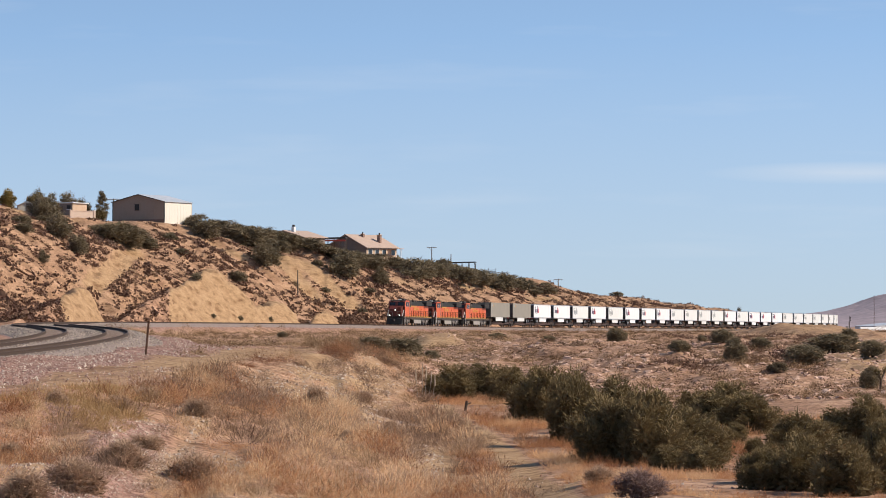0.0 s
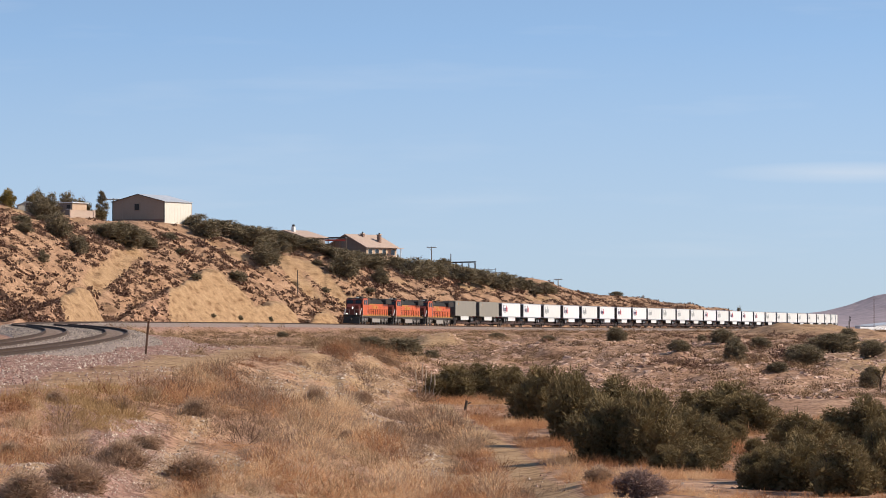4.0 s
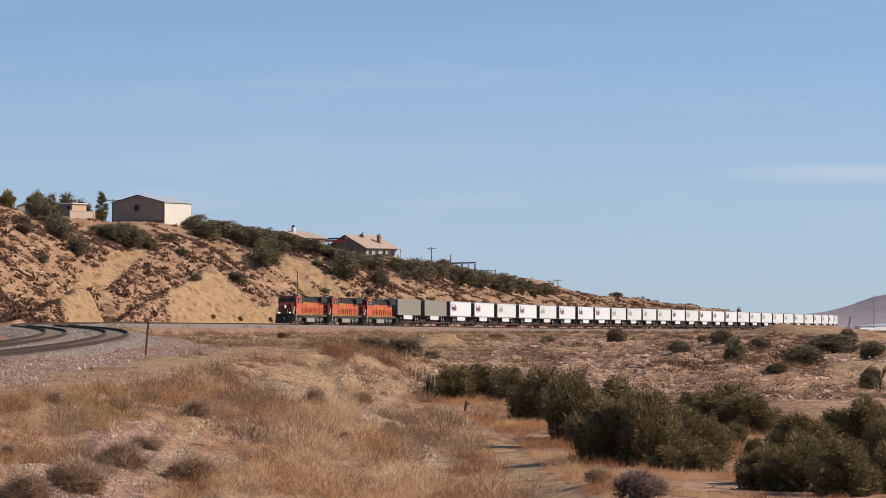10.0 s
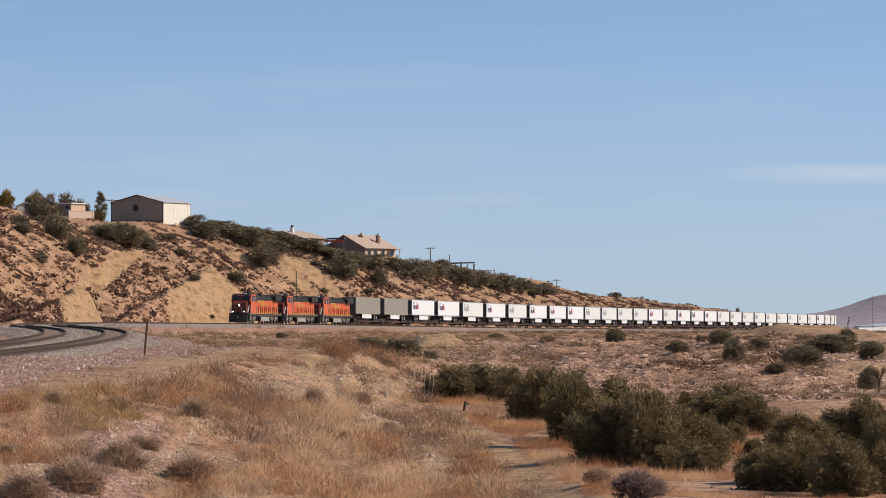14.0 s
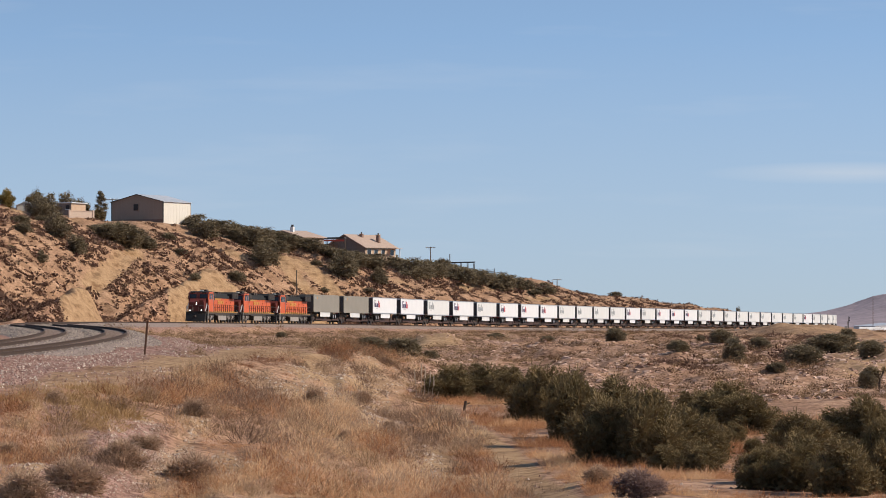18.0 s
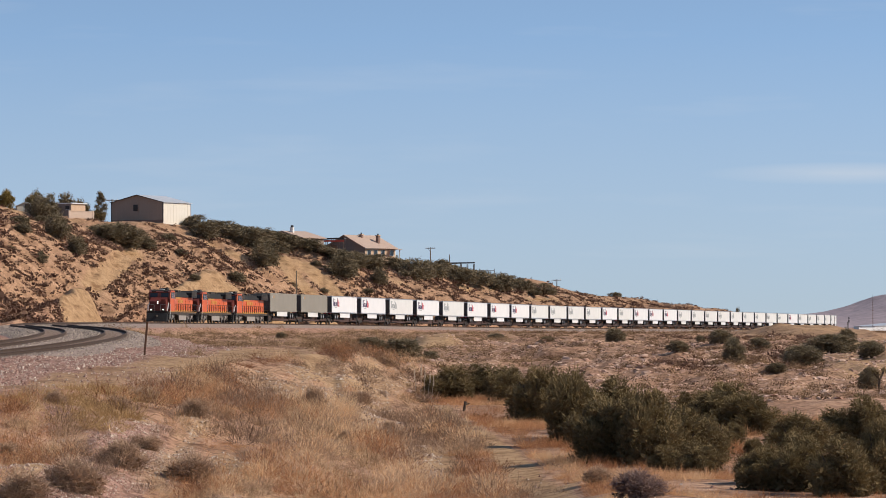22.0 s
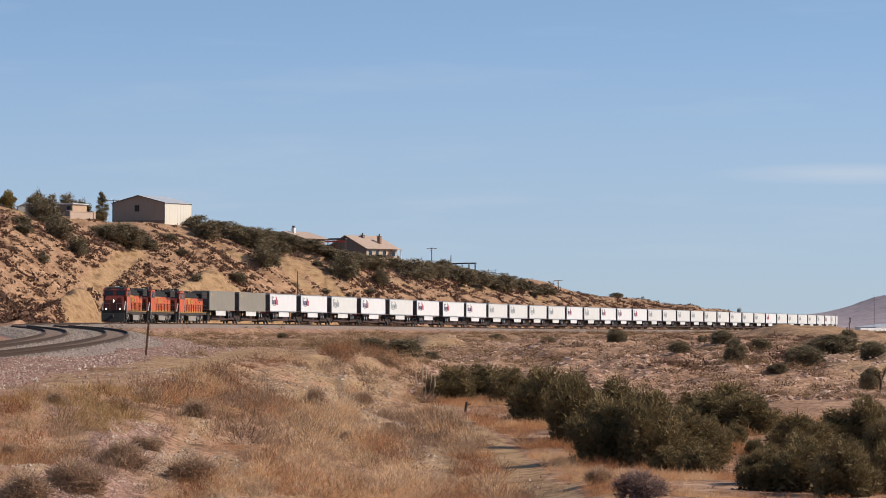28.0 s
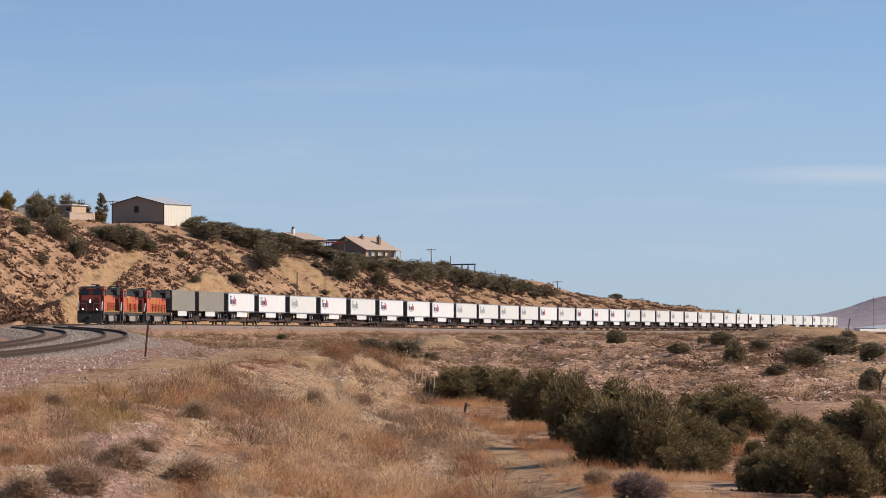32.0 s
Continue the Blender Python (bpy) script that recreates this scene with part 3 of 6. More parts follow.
def locomotive(lit):
    loco = new("locomotive")
    P = lambda name, bm, m, label="": part(name, bm, m, loco, label)
    P("underframe", shape([(-10.7, 1.2), (-10.7, 1.6), (10.3, 1.6), (10.3, 1.2), (4.4, 1.2), (3.8, 1.02), (-3.8, 1.02), (-4.4, 1.2)], -1.5, 1.5), DUSTY_BLACK, "dusty black underframe")
    for side in (-1, 1):
        P("frame_stripe", box(19.4, 0.03, 0.07, -0.4, side * 1.52, 1.49), YELLOW, "faded yellow stripe along the frame")
        P("fuel_tank_panel", box(5.0, 0.06, 0.86, -0.2, side * 1.44, 0.34, 0.02), SILVER, "dusty silver fuel tank side")
    P("fuel_tank", shape([(-2.9, 1.02), (-2.7, 0.4), (2.3, 0.4), (2.5, 1.02)], -1.4, 1.4), GRIME, "grimy fuel tank")
    for x in (-6.7, 6.6):
        truck(loco, x, (-1.9, 0, 1.9), 0.53, TRUCK_SILVER, 5.3, 1.15)
    for side in (-1, 1):
        P("air_tank", drum(0.2, 2.4, -0.2, side * 1.28, 1.12, axis="X", n=10), GRIME)
    # nose and cab
    P("nose", shape([(8.6, 1.6), (8.6, 3.55), (9.15, 3.5), (10.05, 2.95), (10.15, 1.6)], -1.15, 1.15), SHADED_ORANGE, "orange nose, darkened as in shade")
    P("nose_door", box(0.05, 0.62, 1.5, 10.13, 0.75, 1.75, 0.02), SHADED_ORANGE)
    P("cab", shape([(5.6, 1.6), (5.6, 4.25), (5.85, 4.5), (8.2, 4.5), (8.75, 4.2), (8.95, 3.45), (8.75, 3.4), (8.75, 1.6)], -1.53, 1.53), ORANGE, "orange cab")
    P("cab_front", shape([(8.76, 1.6), (8.76, 3.4), (8.97, 3.46), (8.79, 4.2), (8.86, 4.2), (9.04, 3.44), (8.82, 3.36), (8.82, 1.6)], -1.5, 1.5), SHADED_ORANGE, "orange cab front, darkened as in shade")
    P("cab_brow", shape([(8.05, 4.5), (8.1, 4.57), (8.84, 4.27), (8.8, 4.18), (8.2, 4.5)], -1.54, 1.54), SHADED_ORANGE, "orange band over the windshields, darkened as in shade")
    P("cab_roof", shape([(5.5, 4.46), (5.7, 4.62), (8.1, 4.62), (8.5, 4.46)], -1.3, 1.3), BLACK, "black cab roof")
    for side in (-1, 1):
        P("windshield", shape([(8.84, 4.16), (9.0, 3.56), (9.05, 3.56), (8.89, 4.16)], side * 0.78 - 0.52, side * 0.78 + 0.52), GLASS_DARK, "dark windshield")
        for x in (6.4, 7.7):
            P("side_window", box(1.05, 0.03, 0.75, x, side * 1.535, 3.4, 0.01), GLASS_DARK, "dark side window")
        P("window_hood", box(2.6, 0.16, 0.05, 7.05, side * 1.6, 4.2), BLACK)
        P("number_board", box(0.12, 0.6, 0.22, 8.72, side * 0.85, 4.22), GLASS_DARK)
        P("mirror", box(0.08, 0.05, 0.4, 8.4, side * 1.66, 3.5), BLACK)
    P("headlight_housing", box(0.1, 0.36, 0.6, 10.0, 0, 2.5, 0.03, turn=Euler((0, radians(-15), 0)).to_matrix()), BLACK)
    for x, z in ((10.1, 2.69), (10.04, 2.91)):
        P("headlight", drum(0.075, 0.08, x, 0, z, axis="X", n=12), LAMP if lit else LAMP_OFF, "lit headlight" if lit else "")
    for side in (-1, 1):
        P("ditch_light_box", box(0.2, 0.34, 0.34, 10.35, side * 0.88, 1.6, 0.02), BLACK)
        P("ditch_light", drum(0.085, 0.06, 10.48, side * 0.88, 1.78, axis="X", n=12), LAMP if lit else LAMP_OFF, "lit ditch light" if lit else "")
    # front platform, pilot, steps, coupler
    P("pilot", shape([(10.2, 0.25), (10.75, 0.12), (11.0, 0.14), (10.55, 1.2), (10.2, 1.25)], -1.45, 1.45), BLACK, "black snow plough")
    P("coupler", box(0.8, 0.28, 0.3, 11.05, 0, 0.75, 0.05), GRIME)
    P("rear_coupler", box(0.8, 0.28, 0.3, -11.05, 0, 0.75, 0.05), GRIME)
    P("rear_pilot", box(0.12, 2.7, 1.0, -10.75, 0, 0.35), BLACK)
    for x, s0 in ((9.9, 1), (-10.2, -1)):
        for side in (-1, 1):
            for k in range(4):
                P("step", box(0.55, 0.3, 0.05, x, side * 1.42, 0.4 + 0.28 * k), BLACK)
            for e in (-0.28, 0.28):
                P("step_side", box(0.05, 0.3, 1.2, x + e, side * 1.42, 0.38), BLACK)
    # long hood
    P("hood", shape([(-9.9, 1.6), (-9.9, 3.62), (5.58, 3.62), (5.58, 1.6)], -0.95, 0.95), ORANGE, "orange engine hood")
    P("hood_top", shape([(-9.9, 3.62), (-9.9, 4.0), (5.55, 4.0), (5.55, 3.62)], -1.02, 1.02), BLACK, "black upper hood")
    P("hood_roof", shape([(-6.3, 4.0), (-6.0, 4.35), (5.3, 4.35), (5.5, 4.0)], -0.8, 0.8), BLACK)
    P("radiator_wing", shape([(-10.3, 3.62), (-10.45, 3.95), (-10.2, 4.62), (-6.9, 4.62), (-6.5, 4.3), (-6.5, 3.62)], -1.5, 1.5), BLACK, "black overhanging radiator")
    for side in (-1, 1):
        for k in range(9):
            P("grille_slat", box(0.32, 0.04, 0.55, -10 + 0.37 * k, side * 1.515, 3.85), GRIME)
        for x in (-8.3, -5.6, -3.0, -0.4, 2.2, 4.4):
            P("hood_door", box(2.2, 0.03, 1.7, x, side * 0.965, 1.8, 0.02), ORANGE)
            for k in (0.4, 1.2):
                P("door_latch", box(0.06, 0.05, 0.14, x + 0.9, side * 0.99, 1.75 + k), BLACK)
        P("hood_stripe", box(15.4, 0.03, 0.12, -2.1, side * 0.985, 1.64), YELLOW, "faded yellow stripe low on the hood")
        P("hood_crest", box(6.4, 0.03, 0.2, 2.2, side * 0.985, 3.4), YELLOW, "faded yellow stripe along the top of the hood")
        # worn lettering as plain bars
        for k in range(4):
            P("lettering_bar", box(0.7, 0.02, 0.5, 0.4 - 0.95 * k, side * 0.992, 2.78), YELLOW, "yellow bar of lettering")
        P("intake_box", box(2.2, 0.2, 0.6, 4.2, side * 1.0, 3.35, 0.03), BLACK)
        for x in np.linspace(-9.4, 5.3, 13):
            P("railing_post", beam((x, side * 1.5, 1.6), (x, side * 1.5, 2.62), 0.06), BLACK)
        P("handrail", beam((-9.6, side * 1.5, 2.62), (5.4, side * 1.5, 2.62), 0.045), BLACK)
        P("nose_handrail", beam((10.35, side * 1.45, 1.65), (9.2, side * 1.4, 2.75), 0.1), OFFWHITE, "pale front handrail")
        P("platform_rail", beam((10.4, side * 0.45, 2.5), (10.4, side * 1.4, 2.5), 0.04), SILVER)
        for y in (0.45, 1.4):
            P("platform_post", beam((10.4, side * y, 1.6), (10.4, side * y, 2.5), 0.04), SILVER)
    for side in (-1, 1):
        P("swoosh_panel", shape([(5.6, 3.62), (5.6, 4.3), (5.0, 4.3), (4.3, 3.62)], side * 1.03 - 0.04, side * 1.03 + 0.04), ORANGE, "orange panel curving up behind the cab")
        P("cab_handrail", beam((5.7, side * 1.56, 1.7), (5.7, side * 1.56, 3.4), 0.05), OFFWHITE)
        P("cab_steps_rail", beam((8.9, side * 1.56, 0.6), (8.9, side * 1.56, 2.6), 0.06), OFFWHITE)
        P("blower_duct", box(1.5, 0.3, 0.7, 3.0, side * 0.95, 3.7, 0.05), DUSTY_BLACK)
        P("brake_cylinder", drum(0.16, 0.6, 6.6, side * 1.3, 0.85, axis="X", n=10), SILVER)
        P("rear_brake_cylinder", drum(0.16, 0.6, -6.7, side * 1.3, 0.85, axis="X", n=10), SILVER)
    for x in (-1.6, -0.4):
        P("dynamic_brake_vent", box(0.9, 1.7, 0.3, x, 0, 4.32, 0.04), DUSTY_BLACK)
    P("roof_air_conditioner", box(1.1, 1.0, 0.28, 6.0, 0.2, 4.6, 0.05), DUSTY_BLACK)
    P("exhaust_stack", box(1.6, 0.7, 0.28, 0.8, 0, 4.3, 0.04), GRIME)
    for x in (-2.6, -4.2):
        P("roof_fan", drum(0.62, 0.14, x, 0, 4.38, axis="Z", n=16), GRIME)
    P("horn", drum(0.09, 0.6, 5.0, 0.2, 4.5, axis="X", n=8, top=0.16), GRIME)
    P("bell", drum(0.16, 0.22, 4.6, -0.3, 4.42, axis="Z", n=10, top=0.05), GRIME)
    P("antenna", box(0.7, 0.5, 0.14, 6.8, 0, 4.6, 0.03), OFFWHITE)
    for y in (-0.5, 0.5, -0.7, 0.7):
        P("brake_hose", beam((10.55, y, 1.05), (10.62, y, 0.45), 0.06), TYRE)
    return tagged(loco, "orange and black diesel locomotive with lit headlights leading the train" if lit else "orange and black diesel locomotive coupled behind another", "locomotive", "locomotives")


def trailer(skin, logo, flip, text):
    t = new("semi_trailer")
    f = -1 if flip else 1
    P = lambda name, bm, m, label="": part(name, bm, m, t, label)
    P("box_body", box(16.0, 2.56, 2.8, 0, 0, 2.0, 0.03), skin)
    for side in (-1, 1):
        P("bottom_rail", box(16.1, 0.05, 0.16, 0, side * 1.275, 1.93), ALU if skin is not GREY_BOX else GREY_BOX)
        P("top_rail", box(16.1, 0.05, 0.12, 0, side * 1.275, 4.72), ALU if skin is not GREY_BOX else GREY_BOX)
        for x in (-8.03, 8.03):
            P("corner_post", box(0.12, 0.12, 2.86, x, side * 1.25, 1.95, 0.02), ALU if skin is not GREY_BOX else GREY_BOX)
        P("skirt", box(6.2, 0.04, 0.78, f * 0.6, side * 1.2, 1.17, 0.015), skin if skin is not GREY_BOX else OFFWHITE, "white side skirt")
        P("landing_leg", box(0.14, 0.14, 1.0, f * 4.9, side * 0.85, 0.95), GRIME)
        P("landing_foot", box(0.32, 0.28, 0.06, f * 4.9, side * 0.85, 0.9), GRIME)
        for x in (-4.4, -5.7):
            bm = drum(0.5, 0.26, f * x, side * 1.12, 1.27, n=18)
            P("tyre", bm, TYRE)
            P("hub", drum(0.24, 0.05, f * x, side * 1.26, 1.27, n=12), ALU)
            P("inner_tyre", drum(0.5, 0.24, f * x, side * 0.8, 1.27, n=14), TYRE)
            P("mud_flap", box(0.03, 0.6, 0.6, f * (x - 0.72), side * 1.0, 0.98), TYRE)
    # both ends coloured dark for the shade between trailers
    P("nose_panel", box(0.05, 2.3, 2.5, f * 8.03, 0, 2.1, 0.01), SHADED_END, "front panel darkened as in shade")
    P("roof", box(16.0, 2.5, 0.05, 0, 0, 4.8, 0.01), ALU if skin is not GREY_BOX else GREY_BOX)
    P("bogie_frame", box(3.0, 1.0, 0.3, -f * 5.05, 0, 1.6), GRIME)
    for x in (-4.4, -5.7):
        P("axle", drum(0.08, 2.1, f * x, 0, 1.27, n=8), GRIME)
    P("chassis_beam", box(14, 0.9, 0.34, 0, 0, 1.62), GRIME)
    P("bumper", box(0.12, 2.3, 0.14, -f * 8.0, 0, 1.05), GRIME)
    for y in (-0.64, 0.64):
        P("rear_door", box(0.04, 1.2, 2.6, -f * 8.03, y, 2.08, 0.01), SHADED_END, "rear door darkened as in shade")
    for y in (-0.9, 0.9):
        P("tail_light", box(0.05, 0.3, 0.12, -f * 8.05, y, 1.78), RED)
    if logo:
        for side in (-1, 1):
            y = side * 1.292
            for x0, z0, w, h in ((6.8, 3.1, 0.34, 1.3), (6.2, 3.1, 0.6, 0.75), (5.5, 3.1, 0.3, 0.75), (4.95, 3.1, 0.5, 0.7), (4.55, 3.1, 0.2, 1.4), (6.15, 4.15, 0.3, 0.2)):
                P("lettering_bar", box(w, 0.012, h, x0, y, z0), INK if logo is RED else PALE, "dark lettering bar")
            for x0, z0, w, h in ((4.1, 3.05, 0.45, 1.2), (3.55, 3.05, 0.4, 0.85)):
                P("lettering_bar", box(w, 0.012, h, x0, y, z0), logo, "red lettering bar" if logo is RED else "grey lettering bar")
            P("small_text_bar", box(1.4, 0.012, 0.12, 5.4, y, 2.86), PALE)
    else:
        for side in (-1, 1):
            P("label_plate", box(0.9, 0.012, 0.35, 6.7, side * 1.29, 4.1), PALE)
            P("label_stripe", box(0.5, 0.012, 0.35, 5.9, side * 1.29, 4.1), YELLOW)
    return tagged(t, text, "trailer", "trailers on the train")


def spine_car():
    """One platform of a skeleton car that carries one trailer, over the bogie at its front joint."""
    c = new("spine_car")
    P = lambda name, bm, m, label="": part(name, bm, m, c, label)
    P("spine_beam", box(17.6, 0.5, 0.72, 0, 0, 0.5, 0.03), BROWN_CAR)
    for x in (-5.05, 5.05):
        P("wheel_platform", shape([(x - 2.1, 0.62), (x - 2.0, 0.76), (x + 2.0, 0.76), (x + 2.1, 0.62)], -1.35, 1.35), BROWN_CAR, "red-brown wheel platform")
        for side in (-1, 1):
            P("platform_lip", box(4.1, 0.05, 0.22, x, side * 1.36, 0.6), BROWN_CAR)
    for x in (-2.2, 0, 2.2):
        P("cross_arm", box(0.22, 2.5, 0.16, x, 0, 0.6), GRIME)
    P("hitch", shape([(7.0, 0.95), (7.2, 1.85), (7.9, 1.85), (8.1, 0.95)], -0.4, 0.4), GRIME, "steel trailer hitch")
    P("rear_hitch", shape([(-8.1, 0.95), (-7.9, 1.5), (-7.4, 1.5), (-7.2, 0.95)], -0.3, 0.3), GRIME)
    for side in (-1, 1):
        P("side_sill", box(6.0, 0.08, 0.3, 0, side * 1.2, 0.46), BROWN_CAR)
        P("brake_rod", beam((-7.2, side * 0.9, 0.5), (7.2, side * 0.9, 0.5), 0.09), GRIME)
        P("ladder", box(0.4, 0.04, 0.7, 8.3, side * 1.2, 0.55), GRIME)
    truck(c, 8.6, (-0.89, 0.89), 0.42, GRIME, 2.7, 0.85)
    P("deck", box(17.0, 2.3, 0.1, 0, 0, 0.5, 0.02), GRIME, "dark open deck under the trailer")
    P("drawbar", box(1.8, 0.22, 0.22, -9.2, 0, 0.66), GRIME)
    return tagged(c, "low red-brown skeleton rail car carrying a trailer", "rail car", "rail cars of the train")


HEAD = (822.2, 7.158, -0.01325)


def head_at(t):
    """Metres along the line to the front of the first trailer at t seconds."""
    return HEAD[0] + HEAD[1] * t + HEAD[2] * t * t


def car_pose(s, base):
    a, b = Vector(on_line(s + base / 2)), Vector(on_line(s - base / 2))
    f = (a - b).normalized()
    left = Vector((0, 0, 1)).cross(f).normalized()
    up = f.cross(left)
    m = Matrix((f, left, up)).transposed().to_4x4()
    return Matrix.Translation((a + b) / 2) @ m


def build_train():
    """Gives (thing, metres of its middle behind the first trailer's front, wheelbase)."""
    out = [(locomotive(True), -1.4 - 22.4 * 2.5, 13.3)]
    second = locomotive(False)
    out += [(second, -1.4 - 22.4 * 1.5, 13.3), (copy_thing(second, Matrix()), -1.4 - 22.4 * 0.5, 13.3)]
    kinds = {"r": (WHITE, RED, "white box trailer with dark and red lettering on a rail car"),
             "g": (OFFWHITE, PALE, "white box trailer with faded grey lettering on a rail car"),
             "b": (GREY_BOX, None, "dull grey box trailer without lettering on a rail car")}
    made, at, car = {}, 0.0, None
    order = "b b R r g R g R R r g g g g r g r r r g g g g g g g g g r g g g g g r g g g g g g".split()
    for i, k in enumerate(order):
        if k not in made:
            skin, logo, text = kinds[k.lower()]
            made[k] = trailer(skin, logo, k.isupper(), text)
            box_thing = made[k]
        else:
            box_thing = copy_thing(made[k], Matrix())
        car = copy_thing(car, Matrix()) if car else spine_car()
        out += [(box_thing, at + 8.1, 17.2), (car, at + 8.1, 17.2)]
        at += 19.0 if i < 8 else 18.0
    return out


TRAIN = build_train()

# ---- buildings, poles and fences on the hill ----
TAN_METAL = surface("tan_sheet_metal", (0.27, 0.2, 0.15), (0.315, 0.238, 0.18), 0.4, 0.6, bump=0.004)
PALE_METAL = surface("cream_sheet_metal", (0.6, 0.56, 0.485), (0.67, 0.63, 0.545), 0.4, 0.55)
ROOF_METAL = surface("grey_metal_roofing", (0.36, 0.38, 0.41), (0.47, 0.49, 0.52), 0.5, 0.45)
SHINGLE = surface("faded_pink_shingles", (0.35, 0.255, 0.2), (0.43, 0.32, 0.255), 1.5, 0.9, bump=0.02)
# grey siding; on the block house and the house's gables it paints in shade
GREY_WALL = surface("weathered_and_shaded_siding", (0.162, 0.129, 0.108), (0.23, 0.183, 0.15), 1.0, 0.85)
STUCCO = surface("pale_pink_stucco", (0.425, 0.296, 0.203), (0.51, 0.367, 0.259), 1.2, 0.9, bump=0.01)
PINK_WALL = surface("pale_pink_wash", (0.58, 0.44, 0.34), (0.68, 0.53, 0.42), 1.0, 0.9, bump=0.01)
BRICK = surface("brown_brick", (0.17, 0.105, 0.08), (0.27, 0.175, 0.135), 4, 0.9, bump=0.02)
TIMBER = surface("weathered_timber", (0.10, 0.075, 0.055), (0.20, 0.155, 0.115), 5, 0.9, bump=0.01)
RUST = surface("rusty_steel", (0.10, 0.045, 0.025), (0.20, 0.10, 0.055), 6, 0.8)
DARK_ROOF = surface("dark_roofing", (0.03, 0.03, 0.032), (0.06, 0.058, 0.055), 2, 0.8)
DUSTY_GLASS = surface("dusty_dark_glass", (0.012, 0.011, 0.011), (0.022, 0.02, 0.019), 2, 0.6)
RED_PAINT = surface("faded_red_paint", (0.36, 0.05, 0.035), (0.48, 0.08, 0.05), 2, 0.7)


def set_down(ob, x, y, turn=0, sink=0.15, z=None):
    ob.matrix_basis = Matrix.Translation((x, y, (height(x, y) if z is None else z - TILT * y) - sink)) @ Matrix.Rotation(radians(turn), 4, "Z")
    return ob


def gable(width, length, eave, peak, thick=0.12):
    """The outline of a gable wall across x, drawn out along y."""
    return [(-width / 2, -0.9), (-width / 2, eave), (0, peak), (width / 2, eave), (width / 2, -0.9)]


def roof_sheet(width, length, eave, peak, over, thick, side):
    """One slope of a gable roof; the ridge runs along y."""
    k = (peak - eave) / (width / 2)
    x1 = side * (width / 2 + over)
    z1 = eave - k * over
    return shape([(0, peak), (x1, z1), (x1, z1 + thick), (0, peak + thick)], -over, length + over)


def metal_garage():
    b = new("metal_garage")
    w, l, eave, peak = 11.3, 10.8, 3.85, 5.25
    part("front_wall", shape(gable(w, l, eave, peak), 0, 0.14), TAN_METAL, b, "tan sheet-metal gable wall")
    part("back_wall", shape(gable(w, l, eave, peak), l - 0.14, l), TAN_METAL, b)
    for side in (-1, 1):
        part("side_wall", box(0.14, l - 0.3, eave + 0.85, side * (w / 2 - 0.07), l / 2, -0.9), PALE_METAL, b, "cream sheet-metal side wall")
        part("roof_slope", roof_sheet(w, l, eave, peak, 0.25, 0.08, side), ROOF_METAL, b, "grey metal roof")
        k = (peak - eave) / (w / 2)
        part("rake_trim", beam((0, -0.27, peak + 0.02), (side * (w / 2 + 0.25), -0.27, eave - 0.25 * k + 0.02), 0.12), DARK_ROOF, b)
        part("corner_trim", box(0.16, 0.16, eave, side * w / 2, 0.02, 0), DARK_ROOF, b)
    for i in range(10):
        part("wall_rib", box(0.03, 0.02, eave - 0.2 + 0.9 * (1 - abs(i - 4.5) / 5), -4.5 + i * 1.0, -0.006, 0), TAN_METAL, b)
    for i in range(9):
        part("side_rib", box(0.02, 0.03, eave - 0.2, w / 2 + 0.004, 0.8 + i * 1.1, 0), PALE_METAL, b)
    win = part("window", box(1.0, 0.08, 1.2, -0.3, -0.03, 2.2), DUSTY_GLASS, b, "dark square window")
    for dx in (-0.55, 0.55):
        part("window_frame", box(0.1, 0.1, 1.35, -0.3 + dx, -0.05, 2.13), TAN_METAL, win)
    part("base_flashing", box(w, 0.06, 0.5, 0, -0.02, 0), BRICK, b)
    return tagged(b, "large tan sheet-metal garage with a grey roof on the hilltop", "garage")


